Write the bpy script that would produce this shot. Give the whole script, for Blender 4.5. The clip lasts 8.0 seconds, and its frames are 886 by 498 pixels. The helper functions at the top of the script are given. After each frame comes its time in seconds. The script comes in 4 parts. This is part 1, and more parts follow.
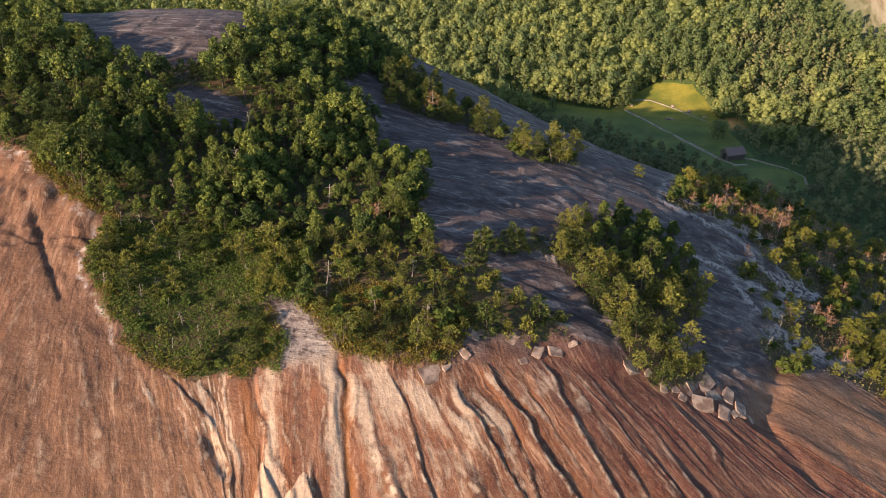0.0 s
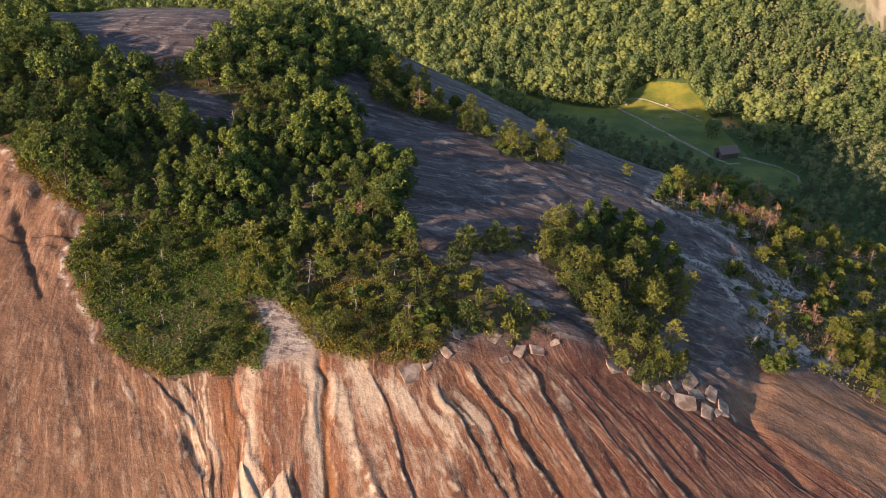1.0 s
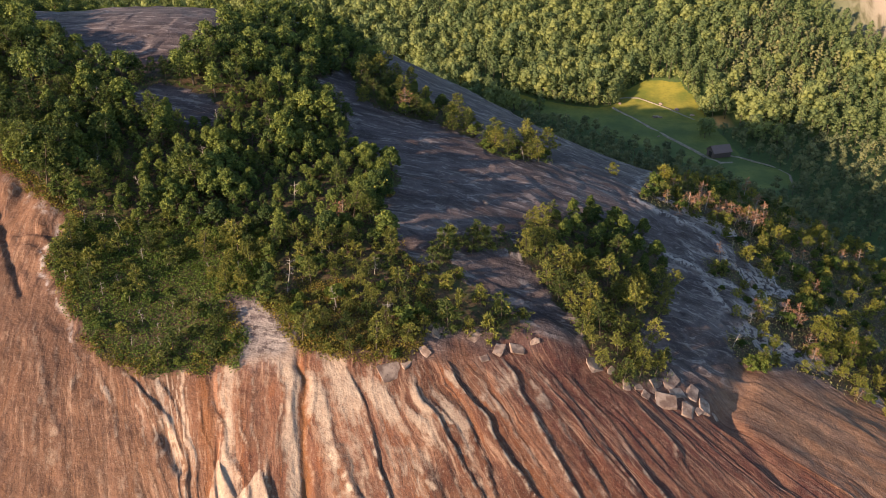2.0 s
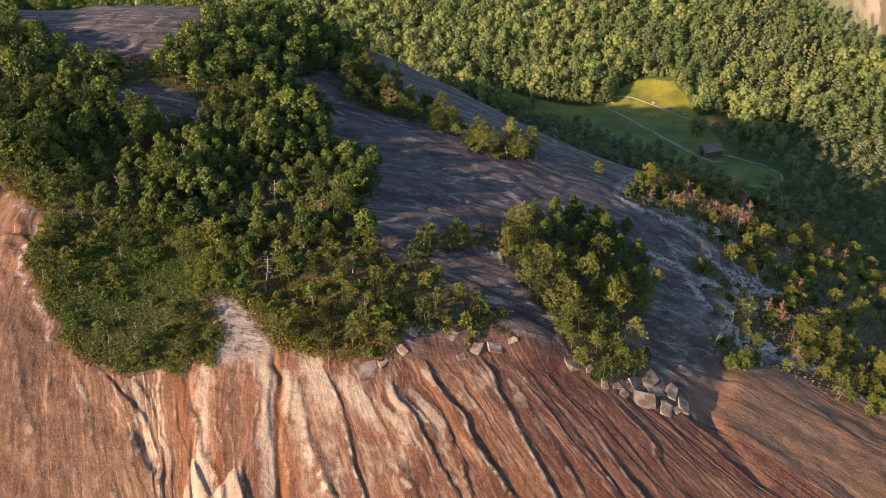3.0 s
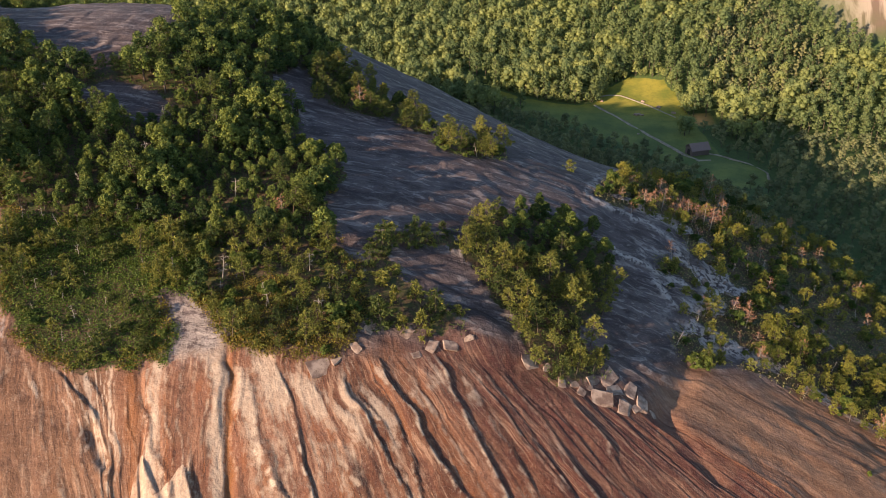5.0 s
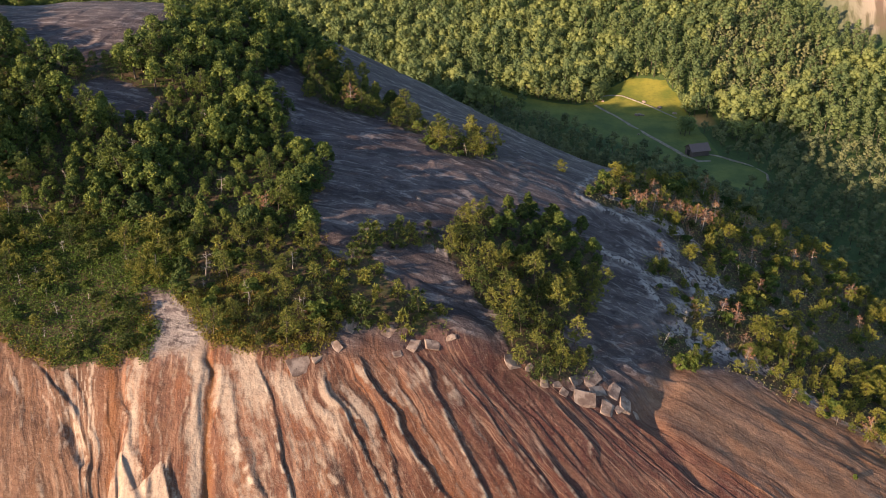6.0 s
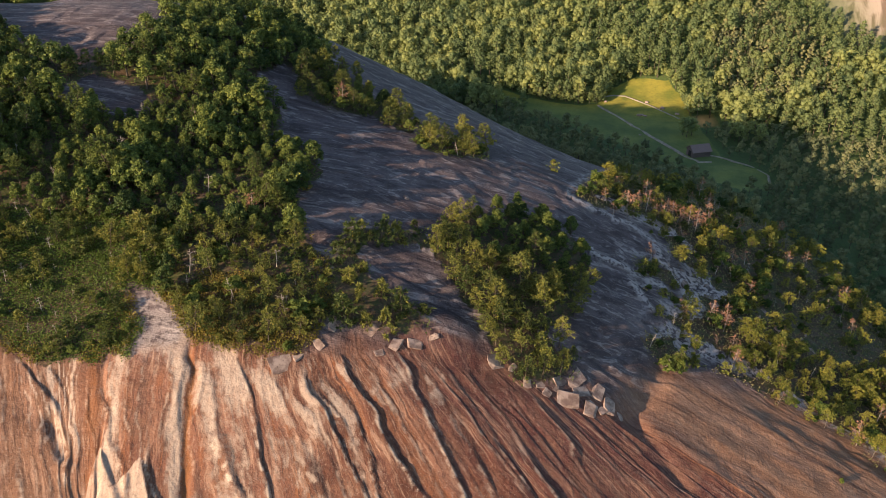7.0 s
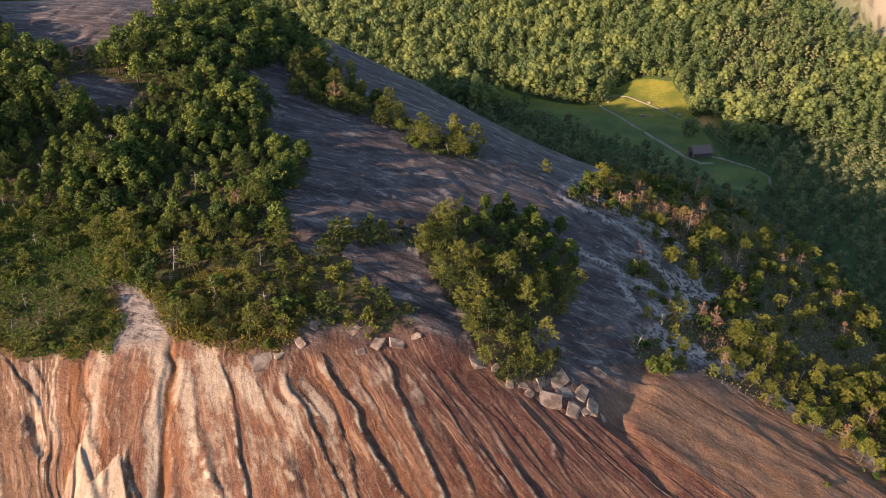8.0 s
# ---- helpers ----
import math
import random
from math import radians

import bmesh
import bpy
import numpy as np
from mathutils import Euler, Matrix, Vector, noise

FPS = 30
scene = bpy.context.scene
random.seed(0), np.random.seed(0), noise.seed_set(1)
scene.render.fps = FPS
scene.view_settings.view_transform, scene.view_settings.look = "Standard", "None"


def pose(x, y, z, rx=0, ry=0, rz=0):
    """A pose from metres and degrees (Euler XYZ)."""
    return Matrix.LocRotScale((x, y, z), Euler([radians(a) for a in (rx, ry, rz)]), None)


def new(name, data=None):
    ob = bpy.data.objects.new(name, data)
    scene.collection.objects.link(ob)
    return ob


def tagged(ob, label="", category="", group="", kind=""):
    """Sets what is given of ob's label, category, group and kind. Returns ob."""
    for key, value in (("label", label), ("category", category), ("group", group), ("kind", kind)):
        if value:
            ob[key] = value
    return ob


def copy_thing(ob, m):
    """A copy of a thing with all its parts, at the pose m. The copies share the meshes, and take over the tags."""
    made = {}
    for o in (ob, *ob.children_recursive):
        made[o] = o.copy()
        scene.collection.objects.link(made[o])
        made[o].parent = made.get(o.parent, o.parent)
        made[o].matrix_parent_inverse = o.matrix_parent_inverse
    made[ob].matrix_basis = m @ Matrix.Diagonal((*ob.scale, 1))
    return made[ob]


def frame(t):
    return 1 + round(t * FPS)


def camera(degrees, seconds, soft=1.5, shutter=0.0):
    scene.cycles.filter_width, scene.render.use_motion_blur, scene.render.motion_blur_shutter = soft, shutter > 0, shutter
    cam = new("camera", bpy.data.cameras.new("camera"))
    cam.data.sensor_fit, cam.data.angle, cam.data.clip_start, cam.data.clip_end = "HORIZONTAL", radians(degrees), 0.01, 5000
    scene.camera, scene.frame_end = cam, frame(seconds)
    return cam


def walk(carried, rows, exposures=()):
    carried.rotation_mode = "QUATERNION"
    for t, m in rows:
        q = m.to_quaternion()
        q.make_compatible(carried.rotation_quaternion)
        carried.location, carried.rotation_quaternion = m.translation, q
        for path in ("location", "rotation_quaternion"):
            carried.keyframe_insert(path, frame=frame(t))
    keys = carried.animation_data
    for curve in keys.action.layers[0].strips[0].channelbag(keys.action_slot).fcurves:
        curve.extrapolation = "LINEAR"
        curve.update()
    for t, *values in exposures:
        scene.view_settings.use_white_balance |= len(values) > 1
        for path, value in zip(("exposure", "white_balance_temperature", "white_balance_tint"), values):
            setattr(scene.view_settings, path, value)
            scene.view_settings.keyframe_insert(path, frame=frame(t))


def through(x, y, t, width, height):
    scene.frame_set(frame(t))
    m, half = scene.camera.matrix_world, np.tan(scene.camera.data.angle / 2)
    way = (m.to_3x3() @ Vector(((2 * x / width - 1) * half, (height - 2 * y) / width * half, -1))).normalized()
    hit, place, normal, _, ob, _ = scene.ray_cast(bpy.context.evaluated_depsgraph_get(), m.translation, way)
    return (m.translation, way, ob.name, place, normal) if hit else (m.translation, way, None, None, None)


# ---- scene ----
cam = camera(57.4, 8.0, soft=0.8)
METRES, EYE, TILT, LEAN, TURN = 37.0, 160.0, -29.0, 0.0, 0.0
ROWS = [
    (0.0, 0.0, 0.0, 0.0, 0.0, 0.0, -0.0),
    (0.5, 0.0477, 0.0001, -0.0012, 0.02, -0.03, 0.01),
    (1.0, 0.0986, 0.0001, -0.0028, 0.04, -0.06, 0.03),
    (1.5, 0.1519, 0.0008, -0.0041, 0.06, -0.08, 0.04),
    (3.0, 0.3247, 0.0007, -0.0076, 0.08, -0.17, 0.06),
    (3.5, 0.3867, 0.0011, -0.0087, 0.1, -0.19, 0.07),
    (4.0, 0.4501, 0.0017, -0.0099, 0.14, -0.21, 0.06),
    (4.5, 0.515, 0.0025, -0.0106, 0.23, -0.24, 0.01),
    (6.0, 0.7174, 0.0056, -0.0117, 1.0, -0.31, -0.48),
    (6.5, 0.7871, 0.0079, -0.0115, 1.35, -0.33, -0.7),
    (7.0, 0.8573, 0.0108, -0.0105, 1.7, -0.36, -0.91),
    (7.5, 0.9284, 0.0142, -0.0094, 2.05, -0.39, -1.13),
    (8.0, 0.9995, 0.0182, -0.0079, 2.4, -0.41, -1.34),
]
walk(cam, [(t, pose(0, 0, EYE, TILT, LEAN, TURN) @ pose(METRES * x, METRES * y, METRES * z, 90 + pitch, roll, yaw)) for t, x, y, z, yaw, pitch, roll in ROWS])

# ---- light: a low warm evening sun from the left behind the camera, clear sky ----
SUN_EL, SUN_AZ = radians(18.8), radians(34.5)      # height; heading of the light, from +x towards +y
light_way = Vector((math.cos(SUN_EL) * math.cos(SUN_AZ), math.cos(SUN_EL) * math.sin(SUN_AZ), -math.sin(SUN_EL)))
sun = new("sun", bpy.data.lights.new("sun", "SUN"))
sun.data.energy, sun.data.angle, sun.data.color = 4.9, radians(0.6), (1.0, 0.745, 0.52)
sun.matrix_world = Matrix.Translation((-300, -150, 300)) @ light_way.to_track_quat("-Z", "Y").to_matrix().to_4x4()
world = bpy.data.worlds.new("sky")
scene.world = world
world.use_nodes = True
wn = world.node_tree
sky = wn.nodes.new("ShaderNodeTexSky")
sky.sky_type, sky.sun_disc = "NISHITA", False
sky.air_density, sky.dust_density, sky.ozone_density = 1.0, 0.6, 1.8
sky.sun_elevation, sky.sun_rotation = SUN_EL, math.atan2(-light_way.x, -light_way.y)
wn.links.new(sky.outputs["Color"], wn.nodes["Background"].inputs["Color"])
wn.nodes["Background"].inputs["Strength"].default_value = 0.108
scene.view_settings.exposure = 1.06


# ---- materials ----
class Nodes:
    """A short hand for node trees."""

    def __init__(self, name, rough=0.85):
        self.mat = bpy.data.materials.new(name)
        self.mat.use_nodes = True
        self.t = self.mat.node_tree
        self.bsdf = self.t.nodes["Principled BSDF"]
        self.bsdf.inputs["Roughness"].default_value = rough
        self.bsdf.inputs["Specular IOR Level"].default_value = 0.25

    def node(self, kind, **values):
        n = self.t.nodes.new(kind)
        for key, v in values.items():
            sock = n.inputs[key.replace("_", " ")]
            self.put(sock, v)
        return n

    def put(self, sock, v):
        if hasattr(v, "is_output"):
            self.t.links.new(v, sock)
        elif isinstance(v, tuple) and len(v) == 3 and sock.type == "RGBA":
            sock.default_value = (*v, 1)
        else:
            sock.default_value = v

    def attr(self, name):
        n = self.t.nodes.new("ShaderNodeAttribute")
        n.attribute_name = name
        return n.outputs["Fac"]

    def pos(self):
        return self.t.nodes.new("ShaderNodeNewGeometry").outputs["Position"]

    def vec(self, x, y, z=0.0):
        n = self.node("ShaderNodeCombineXYZ", X=x, Y=y, Z=z)
        return n.outputs[0]

    def scaled(self, v, s):
        n = self.t.nodes.new("ShaderNodeVectorMath")
        n.operation = "MULTIPLY"
        self.put(n.inputs[0], v)
        n.inputs[1].default_value = s
        return n.outputs[0]

    def noise(self, v, scale=1.0, detail=4.0, rough=0.55, warp=0.0):
        n = self.node("ShaderNodeTexNoise", Vector=v, Scale=scale, Detail=detail, Roughness=rough, Distortion=warp)
        return n.outputs["Fac"]

    def math(self, op, a, b=0.0, c=0.0):
        n = self.t.nodes.new("ShaderNodeMath")
        n.operation = op
        for sock, v in zip(n.inputs, (a, b, c)):
            self.put(sock, v)
        return n.outputs[0]

    def span(self, v, lo, hi, a=0.0, b=1.0):
        n = self.t.nodes.new("ShaderNodeMapRange")
        n.interpolation_type = "SMOOTHSTEP"
        for sock, w in zip(n.inputs, (v, lo, hi, a, b)):
            self.put(sock, w)
        return n.outputs[0]

    def mix(self, f, a, b, how="MIX"):
        n = self.t.nodes.new("ShaderNodeMix")
        n.data_type, n.blend_type = "RGBA", how
        self.put(n.inputs[0], f)
        self.put(n.inputs[6], a)
        self.put(n.inputs[7], b)
        return n.outputs[2]

    def bump(self, height, strength=0.4, distance=0.1):
        n = self.node("ShaderNodeBump", Height=height, Strength=strength, Distance=distance)
        self.t.links.new(n.outputs[0], self.bsdf.inputs["Normal"])

    def colour(self, c):
        self.put(self.bsdf.inputs["Base Color"], c)
        return self.mat


def leaf_material(name, dark, light, dry, dry_share=0.08, thin=0.35, joined=False, calm=1.0):
    """Leaves: colour by tree and by clump, some light let through."""
    k = Nodes(name, 0.6)
    tree = k.attr("tone") if joined else k.t.nodes.new("ShaderNodeObjectInfo").outputs["Random"]
    island = k.t.nodes.new("ShaderNodeNewGeometry").outputs["Random Per Island"]
    if calm < 1:
        island = k.math("ADD", k.math("MULTIPLY", island, calm), 0.5 - 0.5 * calm)
    c = k.mix(island, dark, light)
    c = k.mix(k.span(tree, 0.15, 1.0, 0.0, 0.34), c, k.mix(island, light, dry))
    c = k.mix(k.span(tree, 0.50, 0.0, 0.0, 0.72), c, dark)
    c = k.mix(k.span(island, 1.0 - dry_share, 1.0 - dry_share * 0.6), c, dry)
    k.colour(c)
    k.bsdf.inputs["Specular IOR Level"].default_value = 0.15
    through = k.node("ShaderNodeBsdfTranslucent", Color=c)
    both = k.node("ShaderNodeMixShader", Fac=thin)
    k.t.links.new(k.bsdf.outputs[0], both.inputs[1])
    k.t.links.new(through.outputs[0], both.inputs[2])
    k.t.links.new(both.outputs[0], k.t.nodes["Material Output"].inputs["Surface"])
    return k.mat


def wood_material(name, dark, light):
    k = Nodes(name, 0.9)
    p = k.scaled(k.pos(), (3.0, 3.0, 0.7))
    k.colour(k.mix(k.noise(p, 2.0, 5), dark, light))
    return k.mat


M_OAK = leaf_material("oak_leaves", (0.028, 0.052, 0.018), (0.215, 0.255, 0.054), (0.27, 0.26, 0.055), 0.015, 0.24)
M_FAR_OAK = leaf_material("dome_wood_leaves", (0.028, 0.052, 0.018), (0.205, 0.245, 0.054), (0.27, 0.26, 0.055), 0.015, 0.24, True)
M_PINE = leaf_material("pine_needles", (0.038, 0.062, 0.020), (0.275, 0.270, 0.060), (0.33, 0.27, 0.055), 0.02, 0.22)
M_WOOD_PINE = leaf_material("wood_pine_needles", (0.030, 0.055, 0.019), (0.195, 0.225, 0.052), (0.24, 0.22, 0.055), 0.015, 0.24)
M_DEAD = leaf_material("dead_needles", (0.24, 0.12, 0.075), (0.48, 0.25, 0.15), (0.42, 0.24, 0.12), 0.1, 0.15)
M_SHRUB = leaf_material("shrub_leaves", (0.042, 0.076, 0.020), (0.160, 0.205, 0.044), (0.22, 0.19, 0.04), 0.03)
M_FERN = leaf_material("fern_leaves", (0.040, 0.076, 0.018), (0.138, 0.200, 0.036), (0.22, 0.20, 0.05), 0.015)
M_SCRUB_GROWTH = leaf_material("scrub_leaves", (0.110, 0.108, 0.046), (0.300, 0.265, 0.105), (0.38, 0.28, 0.15), 0.12)
M_GRASS = leaf_material("dry_grass", (0.13, 0.115, 0.022), (0.30, 0.232, 0.048), (0.34, 0.20, 0.06), 0.08, 0.3)
# forest and valley leaves: paler than near ones, haze put into the colour
M_HAZE_WOODS = leaf_material("hazy_forest_leaves", (0.112, 0.158, 0.070), (0.370, 0.400, 0.130), (0.47, 0.44, 0.14), 0.0, 0.45, True, 0.42)
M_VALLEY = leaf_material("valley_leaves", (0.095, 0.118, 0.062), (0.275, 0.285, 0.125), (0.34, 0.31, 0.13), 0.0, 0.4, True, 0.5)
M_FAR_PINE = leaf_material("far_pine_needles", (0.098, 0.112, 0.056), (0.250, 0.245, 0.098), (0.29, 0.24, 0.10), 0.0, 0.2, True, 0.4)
# scrub pine needles brighter and yellower than the others: sunlight put into the colour
M_SCRUB_PINE = leaf_material("sunlit_pine_needles", (0.078, 0.102, 0.024), (0.375, 0.355, 0.066), (0.42, 0.31, 0.075), 0.03)
M_BARK = wood_material("bark", (0.06, 0.045, 0.035), (0.17, 0.13, 0.10))
M_SNAG = wood_material("weathered_dead_wood", (0.22, 0.18, 0.15), (0.46, 0.39, 0.33))
M_BOARD = wood_material("weathered_boards", (0.09, 0.065, 0.055), (0.20, 0.15, 0.13))


def stone_material(name, dark, light, stain):
    k = Nodes(name, 0.85)
    p = k.pos()
    c = k.mix(k.span(k.noise(p, 0.5, 6, 0.6), 0.35, 0.65), dark, light)
    c = k.mix(k.span(k.noise(p, 1.7, 5, 0.65), 0.55, 0.75), c, stain)
    k.bump(k.noise(p, 6.0, 6, 0.65), 0.5, 0.08)
    return k.colour(c)


M_BOULDER = stone_material("grey_granite", (0.17, 0.110, 0.088), (0.41, 0.30, 0.240), (0.10, 0.062, 0.050))
M_TRACK = stone_material("pale_gravel", (0.20, 0.165, 0.12), (0.33, 0.28, 0.21), (0.20, 0.18, 0.10))


def ground_material():
    k = Nodes("granite_and_soil", 0.8)
    p, u, s = k.pos(), k.attr("fall_across"), k.attr("fall_down")
    # the steep face: long stains that run down the fall lines
    sway = k.math("ADD", k.math("MULTIPLY", k.math("SUBTRACT", k.noise(p, 0.07, 3), 0.5), 3.2), k.math("MULTIPLY", k.math("SUBTRACT", k.noise(p, 0.25, 3, 0.5), 0.5), 0.9))
    u = k.math("ADD", u, sway)
    u1 = k.attr("fall_across")
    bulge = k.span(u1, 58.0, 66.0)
    flank = k.math("MAXIMUM", bulge, k.span(u1, -36.0, -52.0, 0.0, 0.55))
    streaky = k.math("SUBTRACT", 1.0, k.math("MULTIPLY", flank, 0.40))
    wide = k.noise(k.vec(k.math("MULTIPLY", u, 0.13), k.math("MULTIPLY", s, 0.022)), 1.0, 3, 0.6, 0.6)
    mid = k.noise(k.vec(k.math("MULTIPLY", u, 0.5), k.math("MULTIPLY", s, 0.05), 7.0), 1.0, 6, 0.62, 0.7)
    fine = k.noise(k.vec(k.math("MULTIPLY", u, 1.35), k.math("MULTIPLY", s, 0.11), 3.0), 1.0, 6, 0.66, 0.5)
    blotch = k.noise(p, 0.12, 6, 0.65, 0.5)
    patch = k.noise(p, 0.30, 5, 0.6, 0.8)
    mottle = k.noise(p, 0.8, 4, 0.60, 0.4)
    grain = k.noise(p, 2.2, 3, 0.6)
    speck = k.noise(p, 3.4, 2, 0.5)
    band = k.noise(k.vec(k.math("MULTIPLY", u, 0.27), k.math("MULTIPLY", s, 0.03), 12.0), 1.0, 3, 0.6, 0.8)
    where = k.math("MULTIPLY", streaky, k.span(k.noise(k.vec(k.math("MULTIPLY", u, 0.11), k.math("MULTIPLY", s, 0.06), 21.0), 1.0, 3, 0.6), 0.40, 0.58))
    streams = k.math("MULTIPLY", k.span(u1, -20.0, -16.0), k.span(u1, 10.0, 2.0))
    few = k.math("MAXIMUM", k.math("ADD", k.math("MULTIPLY", where, 0.62), 0.14), k.math("MULTIPLY", streams, 0.6))
    c = k.mix(k.span(wide, 0.38, 0.62), (0.132, 0.056, 0.037), (0.212, 0.098, 0.068))
    c = k.mix(k.math("MULTIPLY", k.span(band, 0.51, 0.60), k.math("MULTIPLY", streaky, 0.8)), c, (0.262, 0.106, 0.050))
    c = k.mix(k.math("MULTIPLY", k.span(band, 0.47, 0.38), k.math("MULTIPLY", streaky, 0.65)), c, (0.096, 0.044, 0.036))
    c = k.mix(k.math("MULTIPLY", k.math("MULTIPLY", k.span(u1, 4.0, 24.0), k.span(u1, 60.0, 54.0)), 0.85), c, (0.108, 0.042, 0.040))
    c = k.mix(k.span(u1, -33.0, -44.0, 0.0, 0.62), c, (0.195, 0.120, 0.080))
    # tan bulge, lightened further: sunlight it barely catches is put into the colour
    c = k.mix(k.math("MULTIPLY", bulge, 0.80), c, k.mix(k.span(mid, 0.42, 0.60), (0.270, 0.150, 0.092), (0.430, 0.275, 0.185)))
    c = k.mix(k.math("MULTIPLY", k.span(blotch, 0.44, 0.66), 0.45), c, (0.245, 0.142, 0.098))
    c = k.mix(k.math("MULTIPLY", k.span(patch, 0.50, 0.70), 0.36), c, (0.110, 0.053, 0.037))
    c = k.mix(k.math("MULTIPLY", k.span(patch, 0.48, 0.30), 0.30), c, (0.30, 0.178, 0.138))
    c = k.mix(k.math("MULTIPLY", k.span(mid, 0.53, 0.60), few), c, (0.345, 0.200, 0.145))
    c = k.mix(k.math("MULTIPLY", k.span(fine, 0.53, 0.60), few), c, (0.060, 0.032, 0.028))
    c = k.mix(k.math("MULTIPLY", k.span(fine, 0.45, 0.37), few), c, (0.43, 0.285, 0.215))
    c = k.mix(k.math("MULTIPLY", k.span(mottle, 0.52, 0.72), 0.40), c, (0.086, 0.043, 0.035))
    c = k.mix(k.math("MULTIPLY", k.span(mottle, 0.46, 0.28), 0.30), c, (0.36, 0.235, 0.18))
    broken = k.math("ADD", k.math("MULTIPLY", patch, 0.55), k.math("ADD", k.math("MULTIPLY", mottle, 0.45), k.math("MULTIPLY", k.math("ADD", fine, mid), 0.5)))
    pale = k.span(k.math("ADD", broken, k.math("MULTIPLY", k.attr("pale"), 0.42)), 1.14, 1.42)
    c = k.mix(k.math("MULTIPLY", pale, 0.92), c, k.mix(k.span(mottle, 0.4, 0.6), (0.49, 0.38, 0.305), (0.36, 0.25, 0.19)))
    # pale line along the edge of each rib, broken by noise
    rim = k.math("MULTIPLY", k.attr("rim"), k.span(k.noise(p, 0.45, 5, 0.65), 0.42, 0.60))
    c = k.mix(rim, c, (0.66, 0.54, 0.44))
    # crease lines: water stain, and the dark of unmodelled cracks put into colour
    c = k.mix(k.math("MULTIPLY", k.attr("crease_dark"), k.span(mottle, 0.35, 0.6, 0.2, 0.85)), c, (0.050, 0.036, 0.034))
    c = k.mix(k.math("MULTIPLY", k.attr("rust"), k.span(mottle, 0.25, 0.6, 0.6, 1.0)), c, (0.27, 0.115, 0.045))
    # the flatter slabs: dark grey-brown, partly shade put into colour, with lighter wash lines
    wash = k.noise(k.scaled(p, (0.030, 0.13, 0.1)), 1.0, 6, 0.65, 1.4)
    wash2 = k.noise(k.scaled(p, (0.13, 0.55, 0.3)), 1.0, 7, 0.68, 1.1)
    g = k.mix(k.span(wash, 0.38, 0.62), (0.060, 0.043, 0.044), (0.132, 0.100, 0.097))
    g = k.mix(k.math("MULTIPLY", k.span(wash2, 0.53, 0.61), k.span(wash, 0.35, 0.6, 0.35, 0.95)), g, (0.28, 0.228, 0.210))
    g = k.mix(k.math("MULTIPLY", k.span(wash2, 0.45, 0.34), 0.75), g, (0.040, 0.030, 0.031))
    g = k.mix(k.math("MULTIPLY", k.span(mottle, 0.54, 0.7), 0.5), g, (0.05, 0.038, 0.038))
    c = k.mix(1.0, c, (0.87, 0.775, 0.67), "MULTIPLY")
    c = k.mix(k.math("MULTIPLY", k.math("MAXIMUM", pale, rim), 0.22), c, (0.58, 0.50, 0.42))
    c = k.mix(k.attr("slab"), c, g)
    crust = k.math("MULTIPLY", k.attr("crust"), k.span(mottle, 0.40, 0.54))
    c = k.mix(crust, c, (0.54, 0.455, 0.41))
    c = k.mix(k.span(grain, 0.52, 0.70, 0.0, 0.3), c, (0.070, 0.042, 0.036))
    c = k.mix(k.span(speck, 0.60, 0.72, 0.0, 0.25), c, (0.44, 0.34, 0.28))
    # soil and litter under the trees, meadow grass, bare clay, far cliff
    soil = k.mix(k.span(grain, 0.3, 0.7), (0.045, 0.031, 0.020), (0.165, 0.105, 0.060))
    soil = k.mix(k.span(k.noise(p, 0.6, 5), 0.42, 0.62), soil, (0.068, 0.070, 0.026))
    c = k.mix(k.span(k.math("ADD", k.attr("soil"), k.math("MULTIPLY", k.math("SUBTRACT", mottle, 0.5), 0.9)), 0.42, 0.58), c, soil)
    brush = k.mix(k.span(grain, 0.35, 0.65), (0.045, 0.072, 0.024), (0.10, 0.14, 0.04))
    c = k.mix(k.attr("brush"), c, brush)
    # one meadow grass in two tones: sunlit yellow and shaded green put into colour
    shaded_turf = k.mix(k.span(k.noise(p, 0.05, 5), 0.35, 0.65), (0.090, 0.122, 0.034), (0.175, 0.195, 0.048))
    sunlit_turf = k.mix(k.span(k.noise(p, 0.08, 5), 0.35, 0.65), (0.155, 0.168, 0.028), (0.30, 0.255, 0.042))
    turf = k.mix(k.attr("sunlit_turf"), shaded_turf, sunlit_turf)
    turf = k.mix(k.span(k.noise(p, 0.5, 6, 0.7), 0.4, 0.75, 0.0, 0.4), turf, (0.07, 0.092, 0.020))
    c = k.mix(k.span(k.math("ADD", k.attr("meadow"), k.math("MULTIPLY", k.math("SUBTRACT", k.noise(p, 0.3, 4), 0.5), 0.4)), 0.45, 0.55), c, turf)
    c = k.mix(k.attr("clay"), c, k.mix(grain, (0.55, 0.27, 0.08), (0.72, 0.40, 0.15)))
    cl = k.mix(k.span(k.noise(k.scaled(p, (0.22, 0.06, 0.02)), 1.0, 6, 0.6, 0.5), 0.40, 0.60), (0.15, 0.100, 0.074), (0.37, 0.285, 0.225))
    c = k.mix(k.attr("cliff"), c, cl)
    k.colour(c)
    bare = k.math("SUBTRACT", 1.0, k.attr("soil"))
    lumps = k.math("ADD", k.math("MULTIPLY", k.noise(p, 1.3, 4, 0.6), 0.55), k.math("MULTIPLY", k.noise(p, 0.28, 3, 0.5, 0.5), 0.9))
    rills = k.math("MULTIPLY", k.math("ADD", k.math("MULTIPLY", fine, 0.10), k.math("MULTIPLY", mid, 0.45)), k.math("SUBTRACT", 1.0, k.attr("slab")))
